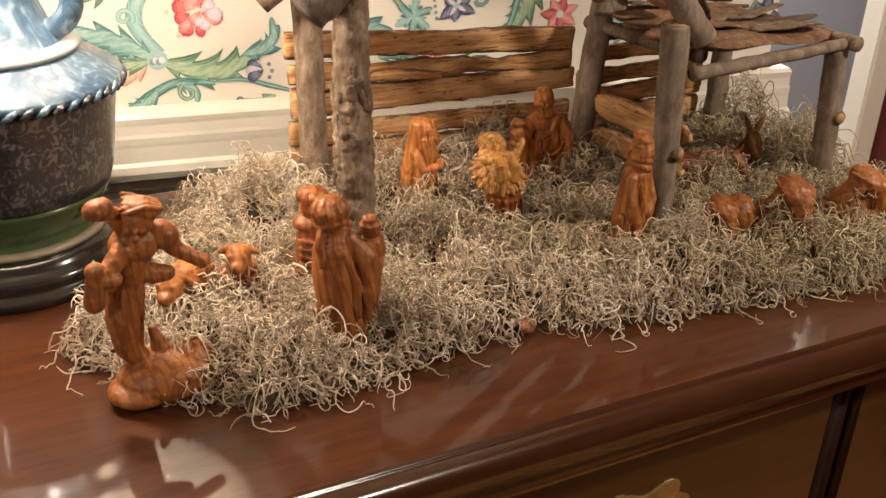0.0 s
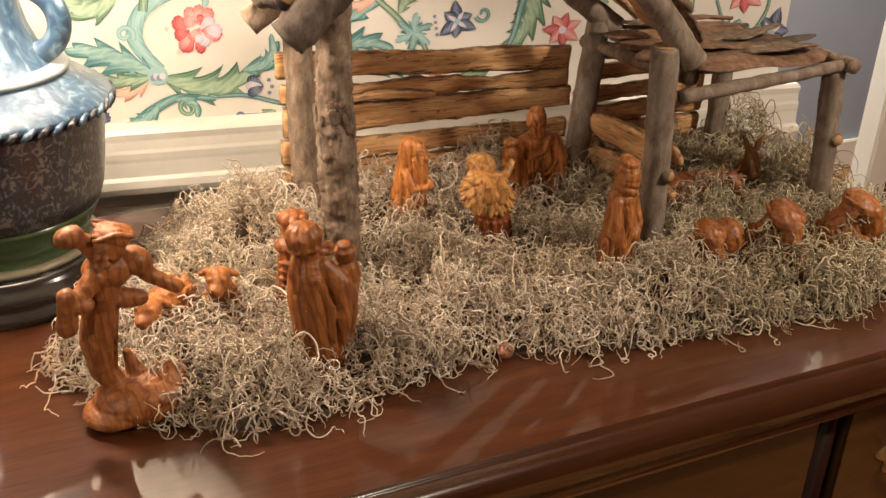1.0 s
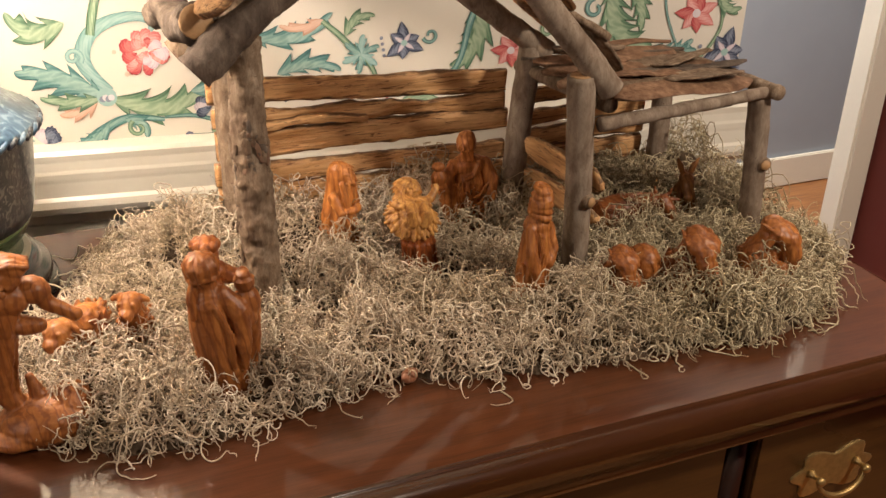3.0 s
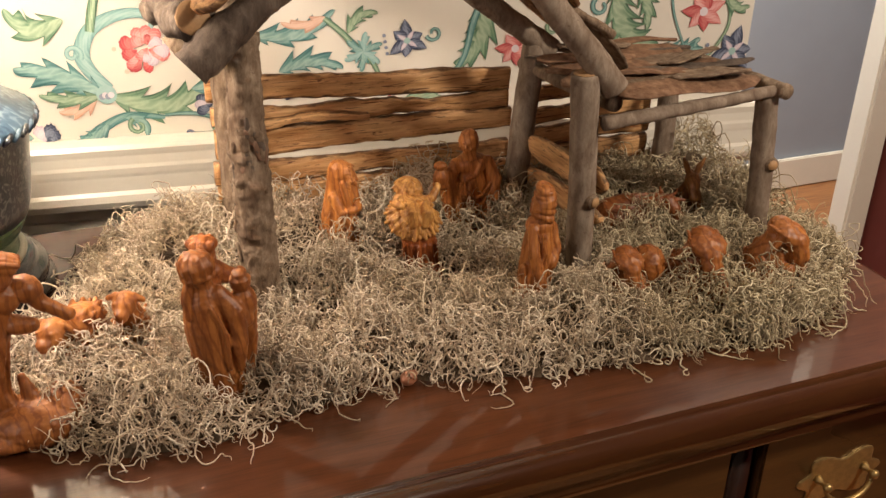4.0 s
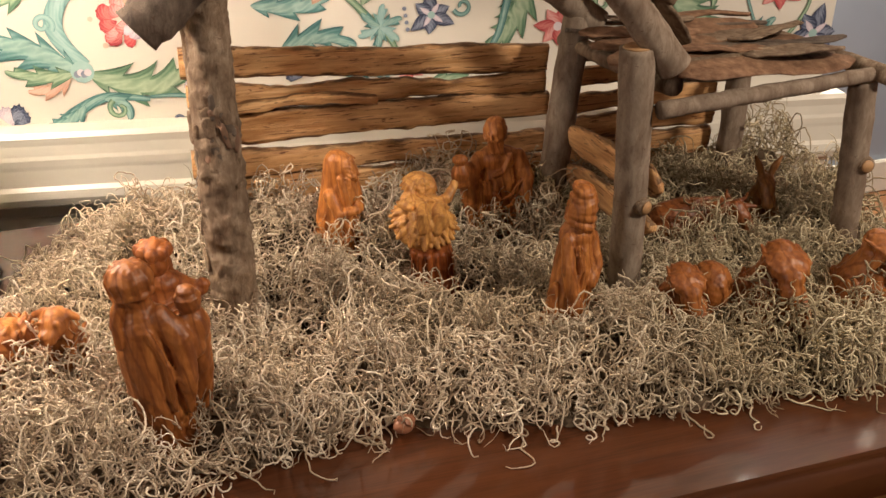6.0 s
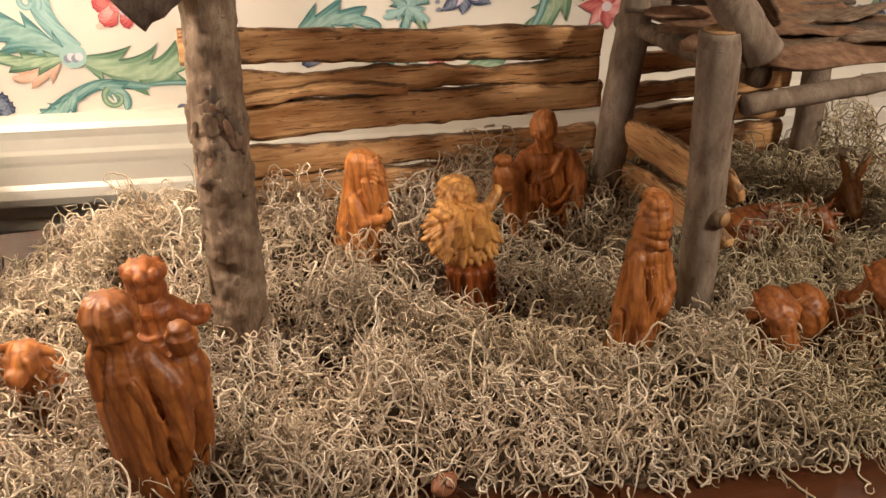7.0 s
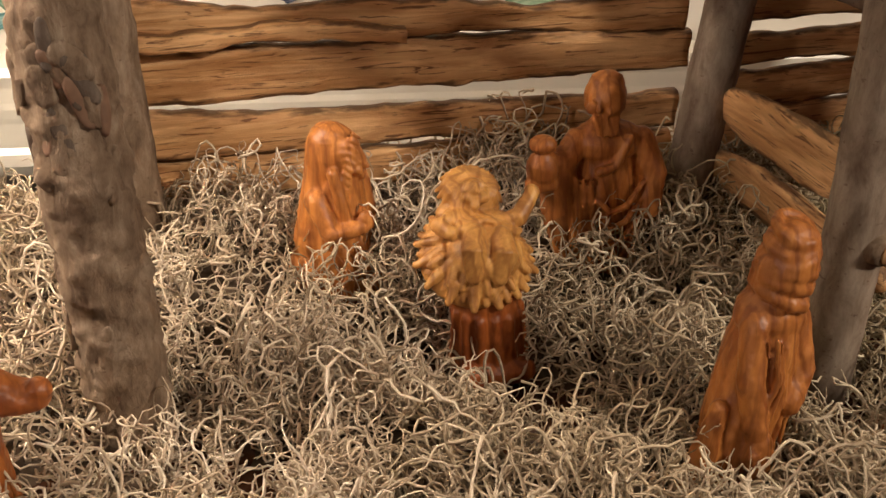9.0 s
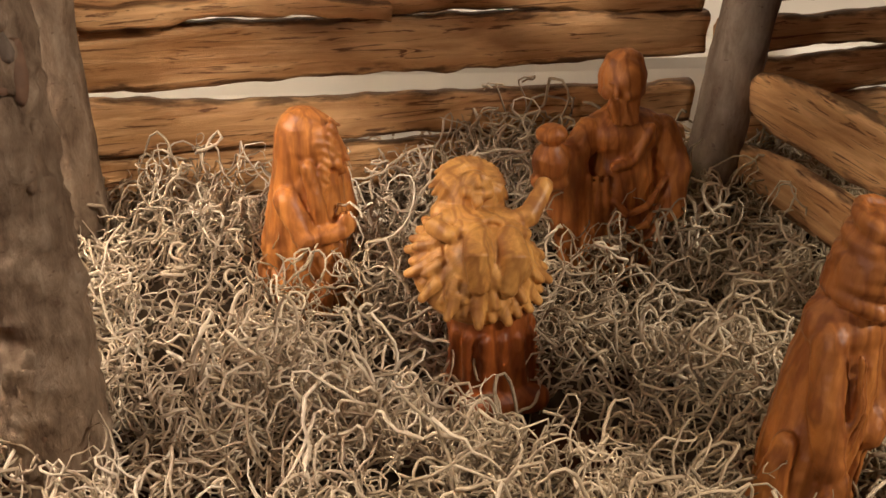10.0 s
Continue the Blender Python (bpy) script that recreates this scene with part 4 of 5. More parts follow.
def gift_bearers():
    c = Carving()
    c.limb([(0.002, 0, 0.006), (0.001, 0.0, 0.045), (0, 0.001, 0.085), (0, 0.001, 0.108), (0, 0.001, 0.122)], [0.0215, 0.0225, 0.0228, 0.0190, 0.0120], 20)
    c.folds(7, (0, 0.001, 0.104), (0.002, 0, 0.002), 0.0185, 0.0212, 0.0020, math.pi * 0.95, 2.0 * math.pi, 0.22, 1.0)
    c.folds(4, (0, 0.001, 0.100), (0.002, 0, 0.002), 0.0185, 0.0212, 0.0017, 0.3, 0.8 * math.pi, 0.22, 1.0)
    # ribbed round cap over a band, cloth tails at the nape
    c.ball((0, 0, 0.134), (0.0125, 0.0130, 0.0130)).ball((0, 0, 0.144), (0.0165, 0.0165, 0.0125))
    face(c, (0, 0.0, 0.134), 0.0115, 160)
    for k in range(11):
        a = k * 2 * math.pi / 11
        c.limb([(0.002 * math.cos(a), 0.002 * math.sin(a), 0.1555), (0.0105 * math.cos(a), 0.0105 * math.sin(a), 0.1530), (0.0160 * math.cos(a), 0.0160 * math.sin(a), 0.1455), (0.0150 * math.cos(a), 0.0150 * math.sin(a), 0.1375)], [0.0012, 0.0022, 0.0024, 0.0018], 8)
    c.limb([(0.0140 * math.cos(a), 0.0140 * math.sin(a), 0.1345 + 0.001 * math.sin(3 * a)) for a in [2 * math.pi * k / 14 for k in range(15)]], 0.0026, 8)
    c.limb([(-0.010, -0.008, 0.130), (-0.015, -0.012, 0.116), (-0.016, -0.016, 0.100)], [0.0042, 0.0046, 0.0026])
    # broad sleeve and the small gift held out at the side
    c.limb([(0.014, -0.004, 0.112), (0.026, -0.010, 0.096), (0.034, -0.004, 0.084)], [0.0100, 0.0110, 0.0090])
    c.limb([(0.027, -0.011, 0.094), (0.025, -0.015, 0.066), (0.022, -0.015, 0.038)], [0.0095, 0.0088, 0.0036])
    c.limb([(0.006, -0.018, 0.108), (0.015, -0.021, 0.080), (0.013, -0.022, 0.044)], [0.0022, 0.0028, 0.0022], 8)
    c.ball((0.036, 0.002, 0.098), (0.0125, 0.0125, 0.0165)).ball((0.036, 0.002, 0.118), (0.0098, 0.0098, 0.0100)).ball((0.036, 0.002, 0.1265), (0.0072, 0.0072, 0.0040))
    c.limb([(0.036 + 0.0088 * math.cos(a), 0.002 + 0.0088 * math.sin(a), 0.1215) for a in [2 * math.pi * k / 10 for k in range(11)]], 0.0018, 7)
    c.limb([(0.036, 0.004, 0.090), (0.030, 0.010, 0.050), (0.020, 0.012, 0.010)], [0.011, 0.012, 0.012])
    c.done("gift_bearer_figurine", OLIVE_BROWN, "carved olive wood robed figure in a turban holding a gift", "figurine", pose(-0.072, 0.184, 0.8995, 3, -6, -8) @ Matrix.Diagonal((1.0, 0.98, 1.06, 1)), "carved figures")
    c = Carving()
    robed(c, 0.112, 0.92)
    c.ball((0, 0.002, 0.110), (0.022, 0.017, 0.014)).ball((0, 0, 0.136), (0.0145, 0.0150, 0.017)).limb([(0.006, 0.008, 0.128), (0.008, 0.012, 0.112)], [0.009, 0.006])
    face(c, (0, 0, 0.137), 0.012, 130)
    for k in range(5):
        z = 0.046 + 0.0115 * k
        c.limb([(-0.017, -0.011, z), (0.0, -0.0185, z - 0.003), (0.016, -0.009, z)], 0.0026, 8)
    for k in range(8):
        a = k * 2 * math.pi / 8
        c.ball((0.0125 * math.cos(a), 0.0125 * math.sin(a), 0.150), (0.0055, 0.0055, 0.0085))
    c.ball((0, 0, 0.154), (0.012, 0.012, 0.008))
    c.limb([(0.012, 0.004, 0.108), (0.026, 0.008, 0.094), (0.036, 0.008, 0.094)], [0.012, 0.0115, 0.009]).ball((0.040, 0.007, 0.100), (0.0065, 0.006, 0.0075))
    c.done("gift_bearer_figurine", OLIVE_RED, "carved reddish olive wood robed figure in a tall crown", "figurine", pose(-0.066, 0.286, 0.905, 0, 0, -10) @ Matrix.Diagonal((0.92, 0.92, 0.755, 1)), "carved figures")


def kneeling_woman():
    c = Carving()
    c.limb([(0.002, 0, 0.006), (0.0, 0.001, 0.035), (0.001, 0.0, 0.064), (0.002, 0.0, 0.088)], [0.0260, 0.0245, 0.0215, 0.0175])
    c.ball((-0.008, 0.004, 0.018), (0.026, 0.025, 0.024)).ball((0.012, -0.010, 0.010), (0.020, 0.019, 0.016))
    # combed veil over head and back
    c.ball((0.001, 0.001, 0.108), (0.0170, 0.0170, 0.0190))
    c.limb([(-0.002, 0.003, 0.112), (-0.005, 0.004, 0.090), (-0.008, 0.004, 0.062), (-0.010, 0.004, 0.040)], [0.0168, 0.0160, 0.0178, 0.0200])
    for k in range(15):
        u = k / 14
        e = Vector((0.013 - 0.018 * u, -0.010 - 0.008 * math.sin(2.2 * u), 0.123 - 0.060 * u))
        c.limb([e + Vector((-0.004, -0.0005, 0.0024)), e + Vector((0.0014, -0.0016, -0.0018))], [0.0018, 0.0012], 6)
    c.ball((0.010, -0.007, 0.103), (0.0095, 0.0095, 0.0125))
    face(c, (0.009, -0.006, 0.102), 0.0108, 52)
    # veil edges hang down the breast
    for x, y in ((-0.006, -0.016), (0.017, 0.006)):
        c.limb([(x, y, 0.100), (x + 0.004, y - 0.004, 0.080), (x + 0.009, y - 0.005, 0.056), (x + 0.006, y - 0.004, 0.034)], [0.0042, 0.0050, 0.0046, 0.003], 9)
    c.limb([(-0.016, -0.010, 0.078), (-0.010, -0.023, 0.058), (0.010, -0.025, 0.062)], [0.009, 0.008, 0.006]).ball((0.014, -0.025, 0.066), (0.006, 0.005, 0.008))
    c.limb([(-0.006, -0.022, 0.050), (0.004, -0.027, 0.030), (-0.002, -0.027, 0.010)], [0.004, 0.0046, 0.004], 9).limb([(0.010, -0.022, 0.050), (0.014, -0.025, 0.028), (0.018, -0.024, 0.008)], [0.0035, 0.004, 0.004], 9)
    c.done("kneeling_woman_figurine", OLIVE_HONEY, "carved honey olive wood kneeling veiled figure in the moss", "figurine", pose(0.129, 0.434, 0.918, 0, 0, 6) @ Matrix.Diagonal((0.86, 0.88, 0.86, 1)), "carved figures")


def lantern_man():
    c = Carving()
    robed(c, 0.096, 1.12, -0.001)
    c.ball((0.0, 0.0, 0.097), (0.027, 0.019, 0.015)).ball((-0.003, -0.004, 0.130), (0.0130, 0.0145, 0.0165)).ball((-0.002, 0.000, 0.135), (0.0128, 0.0132, 0.0135))
    face(c, (-0.005, -0.005, 0.128), 0.0125, -28)
    hair(c, (-0.003, -0.001, 0.134), 0.0120, 13, -25, 205, 0.012)
    for k in range(5):
        c.limb([(-0.014 + 0.004 * k, -0.016 + 0.001 * k, 0.120), (-0.011 + 0.003 * k, -0.018, 0.110 - 0.001 * (k % 2))], [0.0032, 0.0022], 7)
    # raised arm with a small lantern, other arm down the robe
    c.limb([(-0.022, -0.002, 0.098), (-0.034, -0.010, 0.086), (-0.046, -0.016, 0.092)], [0.010, 0.009, 0.0075])
    c.ball((-0.050, -0.018, 0.088), (0.0115, 0.010, 0.014)).ball((-0.050, -0.018, 0.106), (0.010, 0.009, 0.006)).limb([(-0.056, -0.020, 0.078), (-0.045, -0.018, 0.076)], 0.0065)
    c.limb([(-0.036, -0.008, 0.086), (-0.034, -0.006, 0.052), (-0.026, -0.004, 0.018)], [0.012, 0.014, 0.013])
    c.limb([(0.024, -0.002, 0.096), (0.033, -0.008, 0.072), (0.030, -0.014, 0.054)], [0.0105, 0.011, 0.009]).ball((0.030, -0.014, 0.050), (0.010, 0.009, 0.010))
    for k in range(2, 6):
        z = 0.084 - 0.0125 * k
        c.limb([(-0.018 + 0.002 * k, -0.017, z + 0.006), (-0.004 + 0.001 * k, -0.0265, z - 0.004 - 0.001 * k), (0.010, -0.0265, z - 0.001), (0.023, -0.018, z + 0.012)], [0.0018, 0.0028, 0.0028, 0.0018], 8)
    for k in range(4):
        c.limb([(-0.030 + 0.005 * k, -0.014 - 0.002 * k, 0.076), (-0.026 + 0.005 * k, -0.018, 0.040), (-0.022 + 0.005 * k, -0.020, 0.006)], [0.0018, 0.0026, 0.0024], 8)
    c.limb([(0.012, -0.016, 0.104), (0.002, -0.020, 0.086), (-0.010, -0.020, 0.082)], 0.0035, 8)
    c.done("bearded_man_figurine", m_olive("olive_wood_amber", (1.2, 1.05, 0.82)), "carved dark-streaked olive wood bearded figure with a lantern", "figurine", pose(0.304, 0.430, 0.917, 0, -3, -8) @ Matrix.Diagonal((0.88, 0.88, 0.90, 1)), "carved figures")


def cradle():
    """The rayed straw cradle with the infant, tipped towards the front."""
    c = Carving()
    c.ball((0, 0, 0.0), (0.030, 0.029, 0.011)).ball((0, -0.004, 0.006), (0.020, 0.022, 0.010))
    # carved straws round the rim, drooping outwards in two uneven layers
    for ring, (n, r0, r1, z0, z1, rad) in enumerate(((30, 0.019, 0.0305, 0.008, 0.003, 0.0040), (24, 0.017, 0.0262, 0.013, 0.009, 0.0034))):
        for k in range(n):
            a = 2 * math.pi * (k + 0.5 * ring) / n
            s = 1 + 0.09 * math.sin(k * 2.9 + ring)
            ca, sa = math.cos(a), math.sin(a) * 0.97
            c.limb([(r0 * ca, r0 * sa, z0), (r1 * 0.72 * s * ca, r1 * 0.72 * s * sa, z0 * 0.6 + z1 * 0.4 + 0.002), (r1 * s * math.cos(a + 0.05), r1 * s * sa, z1)], [rad * 0.8, rad, rad * 0.55], 7)
    # blanket with a fluted hem, knees under it
    c.ball((0.003, -0.004, 0.015), (0.0195, 0.0170, 0.0115))
    for k in range(10):
        a = radians(18 + 16 * k)
        c.limb([(0.003 + 0.010 * math.cos(a), 0.0 + 0.008 * math.sin(a), 0.026), (0.003 + 0.0165 * math.cos(a), 0.0 + 0.0145 * math.sin(a), 0.022), (0.003 + 0.0175 * math.cos(a), 0.0 + 0.0155 * math.sin(a), 0.015)], [0.0018, 0.0024, 0.0018], 7)
    for s in (-1, 1):
        c.limb([(0.003 + s * 0.0066, 0.000, 0.024), (0.003 + s * 0.0080, -0.012, 0.026), (0.003 + s * 0.0066, -0.020, 0.016)], [0.0060, 0.0068, 0.0040])
    # shoulders, a raised arm and a folded one
    c.limb([(-0.012, 0.014, 0.016), (0.010, 0.014, 0.016)], 0.0072)
    c.limb([(0.012, 0.012, 0.019), (0.020, 0.013, 0.024), (0.0255, 0.022, 0.029)], [0.0056, 0.0054, 0.0042]).ball((0.0265, 0.0245, 0.0305), (0.0042, 0.0048, 0.0036))
    c.limb([(-0.014, 0.012, 0.017), (-0.021, 0.008, 0.018), (-0.016, 0.002, 0.022)], [0.0055, 0.0048, 0.0040])
    # head on the straw, face turned up to the foot of the cradle
    c.ball((-0.004, 0.027, 0.018), (0.0130, 0.0120, 0.0100)).ball((-0.004, 0.026, 0.024), (0.0086, 0.0086, 0.0080)).ball((-0.004, 0.020, 0.012), (0.018, 0.012, 0.009))
    for k in range(17):
        a = radians(-25 + 230 * k / 16)
        e = 0.0165 * (1 + 0.07 * math.sin(k * 2.3))
        c.limb([(-0.004 + 0.008 * math.cos(a), 0.031 + 0.007 * math.sin(a), 0.025), (-0.004 + 0.0125 * math.cos(a), 0.031 + 0.012 * math.sin(a), 0.023), (-0.004 + e * math.cos(a), 0.031 + e * math.sin(a), 0.016)], [0.0017, 0.0025, 0.0014], 7)
    c.limb([(-0.0035, 0.0265, 0.0325), (-0.0032, 0.0215, 0.0325)], [0.0011, 0.0017], 7).limb([(-0.0062, 0.0185, 0.0285), (-0.0005, 0.0185, 0.0285)], 0.0013, 7).ball((-0.0035, 0.0165, 0.0265), 0.0026)
    for s in (-1, 1):
        c.ball((-0.0035 + s * 0.0045, 0.0205, 0.0285), 0.0030).limb([(-0.0035 + s * 0.0015, 0.0275, 0.0318), (-0.0035 + s * 0.0062, 0.0270, 0.0298)], 0.0011, 6)
    c.done("cradle_figurine", OLIVE_PALE, "carved pale olive wood infant in a rayed straw cradle", "figurine", pose(0.1945, 0.364, 0.970, 27, 5, -10) @ Matrix.Scale(1.06, 4), "carved figures", voxel=0.0007, polish=1, marks=0.0004)
    c = Carving()
    c.limb([(0.003, 0.010, 0.0), (0.001, 0.010, 0.026), (0.0, 0.014, 0.044)], [0.0235, 0.0200, 0.0215])
    c.limb([(-0.014, -0.010, 0.002), (0.018, -0.010, 0.002)], 0.0075)
    for k in range(7):
        a = radians(195 + 25 * k)
        c.limb([(0.003 + 0.0215 * math.cos(a), 0.010 + 0.0205 * math.sin(a), 0.002), (0.0195 * math.cos(a), 0.010 + 0.0180 * math.sin(a), 0.036)], 0.0030, 8)
    c.done("cradle_stand", m_olive("olive_wood_heart", (0.80, 0.52, 0.32)), "red-brown carved wooden stand under the cradle", "stand", pose(0.199, 0.343, 0.911), "carved figures")


def walking_man():
    c = Carving()
    c.limb([(-0.010, -0.006, 0.006), (-0.006, -0.002, 0.045), (0.002, 0.002, 0.085), (0.004, 0.004, 0.108)], [0.020, 0.021, 0.0215, 0.0175])
    c.folds(9, (0.003, 0.003, 0.098), (-0.011, -0.006, 0.002), 0.0185, 0.0200, 0.0022, 0.3, 0.3 + 2 * math.pi * 8 / 9, 0.35, 0.92)
    c.ball((0.003, 0.003, 0.106), (0.0225, 0.018, 0.014)).ball((0.003, -0.001, 0.134), (0.0130, 0.0140, 0.0150))
    face(c, (0.002, -0.001, 0.131), 0.0122, -55)
    for k in range(6):
        z = 0.150 - 0.0062 * k
        r = 0.0085 + 0.0068 * min(1, 0.35 + k * 0.25)
        c.limb([(0.003 + r * math.cos(a) * 0.96, 0.001 + r * math.sin(a), z + 0.003 * math.sin(a + k)) for a in [2 * math.pi * s / 10 for s in range(11)]], 0.0036, 8)
    c.ball((0.003, 0.001, 0.146), (0.012, 0.012, 0.009)).limb([(0.010, 0.006, 0.130), (0.014, 0.010, 0.110)], [0.009, 0.011])
    # arm with a big hand in front
    c.limb([(-0.014, -0.004, 0.104), (-0.016, -0.014, 0.078), (-0.011, -0.021, 0.056)], [0.0085, 0.0082, 0.0075])
    for k in range(5):
        c.limb([(-0.010 + 0.006 * k, -0.0185 + 0.0012 * k, 0.104 - 0.004 * k), (-0.004 + 0.005 * k, -0.0215 + 0.001 * k, 0.082 - 0.005 * k), (-0.012 + 0.006 * k, -0.0225, 0.058 - 0.006 * k)], [0.0014, 0.0022, 0.0014], 7)
    c.ball((-0.008, -0.024, 0.043), (0.0095, 0.0070, 0.0125), (12, 10, 0))
    for k in range(4):
        c.limb([(-0.0155 + 0.001 * k, -0.0285, 0.045 - 0.0042 * k), (-0.003, -0.0300, 0.046 - 0.0042 * k)], 0.0022, 7)
    c.limb([(0.020, 0.0, 0.102), (0.024, -0.010, 0.078), (0.014, -0.018, 0.066)], [0.010, 0.010, 0.008])
    c.limb([(-0.026, -0.006, 0.060), (-0.030, -0.006, 0.030), (-0.034, -0.004, 0.006)], [0.006, 0.009, 0.010])
    c.done("walking_man_figurine", OLIVE, "carved glossy olive wood walking figure in a headcloth", "figurine", pose(0.289, 0.232, 0.899, 0, 3, 8) @ Matrix.Diagonal((0.76, 0.86, 1.0, 1)), "carved figures")


def sheep(name, label, mat, m, sit=False, scale=1.0):
    c = Carving()
    if sit:
        c.limb([(0, 0.012, 0.012), (0, 0.006, 0.028), (0, -0.002, 0.046)], [0.017, 0.0155, 0.011]).limb([(-0.007, -0.008, 0.0), (-0.006, -0.008, 0.030)], 0.005).limb([(0.007, -0.008, 0.0), (0.006, -0.008, 0.030)], 0.005)
        hd = (0, -0.008, 0.056)
    else:
        c.ball((0, 0.008, 0.024), (0.019, 0.031, 0.020)).limb([(0, -0.012, 0.028), (0, -0.022, 0.040)], [0.014, 0.0115])
        for sx in (-1, 1):
            for yy in (-0.012, 0.028):
                c.limb([(sx * 0.010, yy, 0.001), (sx * 0.010, yy, 0.018)], 0.0055)
        hd = (0, -0.030, 0.043)
    c.ball(hd, (0.0105, 0.013, 0.0105), (24, 0, 0)).ball((hd[0], hd[1] - 0.011, hd[2] - 0.005), (0.0068, 0.0075, 0.0062))
    for sx in (-1, 1):
        c.limb([(hd[0] + sx * 0.008, hd[1] + 0.004, hd[2] + 0.006), (hd[0] + sx * 0.0150, hd[1] + 0.004, hd[2] + 0.003)], [0.0036, 0.0026], 8)
        c.ball((hd[0] + sx * 0.006, hd[1] - 0.008, hd[2] + 0.004), 0.0022)
    rs = random.Random(len(label))
    for k in range(30):
        a, b = rs.uniform(0, 2 * math.pi), rs.uniform(0.0, 1.2)
        if sit:
            z = rs.uniform(0.010, 0.042)
            p = (0.0155 * math.cos(a), 0.008 - z * 0.2 + 0.0155 * math.sin(a), z)
        else:
            p = (0.0185 * math.cos(a) * math.cos(b), 0.008 + 0.030 * math.sin(a) * math.cos(b), 0.024 + 0.0195 * math.sin(b))
        c.limb([p, (p[0], p[1] + 0.005, p[2] + 0.002)], 0.0019, 6)
    ob = c.done(name, mat, label, "figurine", m @ Matrix.Diagonal((scale, scale, scale, 1)), "carved animals", voxel=0.0011)
    return ob


def resting_sheep(label, mat, m, rump=True):
    c = Carving()
    c.limb([(0, 0.008, -0.004), (0.001, 0.006, 0.016), (0.0, 0.002, 0.036)], [0.029, 0.0255, 0.0145])
    if rump:
        c.ball((0.034, 0.016, 0.024), (0.0200, 0.0230, 0.0260), (10, 12, 0)).ball((0.016, 0.012, 0.012), (0.024, 0.020, 0.018))
    # broad brow over a hollow cheek, muzzle bent down
    c.ball((0, -0.009, 0.046), (0.0165, 0.0160, 0.0085), (22, 0, 0)).ball((0, 0.002, 0.049), (0.012, 0.012, 0.010))
    c.limb([(0, -0.018, 0.040), (0, -0.023, 0.027), (0, -0.023, 0.017)], [0.0095, 0.0080, 0.0065])
    for s in (-1, 1):
        c.limb([(s * 0.013, -0.006, 0.044), (s * 0.019, -0.002, 0.034)], [0.0042, 0.0032], 8)
        c.limb([(s * 0.014, -0.020, -0.002), (s * 0.012, -0.017, 0.016)], 0.0070)
    for k in range(6):
        c.limb([(-0.016 + 0.0064 * k, -0.012, 0.0515 - 0.0006 * (k - 2.5) ** 2), (-0.013 + 0.0052 * k, 0.008, 0.056 - 0.0006 * (k - 2.5) ** 2)], 0.0016, 6)
    rs = random.Random(len(label))
    for k in range(26):
        a, z = rs.uniform(-0.3, 3.5), rs.uniform(0.004, 0.032)
        r = 0.0285 - 0.38 * max(0.0, z - 0.012)
        c.limb([(r * math.cos(a), 0.006 + r * math.sin(a), z), (r * math.cos(a + 0.2), 0.006 + r * math.sin(a + 0.2), z - 0.006)], 0.0019, 6)
    c.done("sheep_figurine", mat, label, "figurine", m, "carved animals", polish=1, marks=0.0011)



flying_shepherd()
gift_bearers()
kneeling_woman()
lantern_man()
cradle()
walking_man()
sheep("sheep_figurine", "small carved olive wood sheep lying in pale moss", OLIVE, pose(-0.200, 0.276, 0.916, 0, 0, -32), False, 1.22)
sheep("sheep_figurine", "small carved olive wood lamb sitting upright in moss", OLIVE, pose(-0.145, 0.274, 0.910, 0, 0, -24), True, 1.16)
resting_sheep("carved brown olive wood sheep half sunk in moss", OLIVE_BROWN, pose(0.380, 0.186, 0.927, 0, 0, -8) @ Matrix.Scale(1.02, 4))
resting_sheep("carved orange-brown olive wood sheep resting in moss", OLIVE_BROWN, pose(0.474, 0.174, 0.926, 0, 0, -12) @ Matrix.Scale(1.28, 4), False)
resting_sheep("carved olive wood sheep with a lowered head at the mat's end", OLIVE, pose(0.572, 0.160, 0.928, 0, 0, 26) @ Matrix.Diagonal((1.2, 1.2, 1.32, 1)), False)


def lying_ox():
    c = Carving()
    c.limb([(-0.030, 0.004, 0.020), (-0.008, 0.002, 0.024), (0.018, 0.0, 0.026)], [0.022, 0.0235, 0.0210], 18).ball((-0.028, -0.006, 0.016), (0.020, 0.020, 0.018))
    c.limb([(0.018, -0.002, 0.030), (0.034, -0.008, 0.037), (0.044, -0.014, 0.038)], [0.0180, 0.0140, 0.0110])
    c.limb([(0.045, -0.016, 0.040), (0.052, -0.024, 0.031), (0.056, -0.030, 0.022)], [0.0108, 0.0088, 0.0068]).ball((0.057, -0.031, 0.020), (0.0080, 0.0072, 0.0062))
    for dx, dy in ((-0.004, 0.008), (0.010, -0.002)):
        c.limb([(0.043 + dx * 0.6, -0.013 + dy * 0.6, 0.047), (0.043 + dx * 1.3, -0.012 + dy * 1.2, 0.052), (0.043 + dx * 1.4, -0.013 + dy * 1.3, 0.058)], [0.0030, 0.0026, 0.0014], 8)
        c.limb([(0.043 + dx, -0.014 + dy, 0.043), (0.043 + dx * 2.4, -0.015 + dy * 2.2, 0.042)], [0.0034, 0.0022], 8)
    c.limb([(0.006, -0.020, 0.004), (0.030, -0.024, 0.005)], 0.0066).limb([(-0.030, -0.022, 0.004), (-0.008, -0.026, 0.004)], 0.0070)
    c.limb([(0.000, -0.004, 0.047), (0.016, -0.004, 0.048)], 0.0032, 8)
    c.done("ox_figurine", m_olive("olive_wood_umber", (0.56, 0.42, 0.32)), "dark red-brown carved ox lying under the lean-to", "figurine", pose(OX[0], OX[1], OX[2], 0, 0, -8) @ Matrix.Scale(0.96, 4), "carved animals")


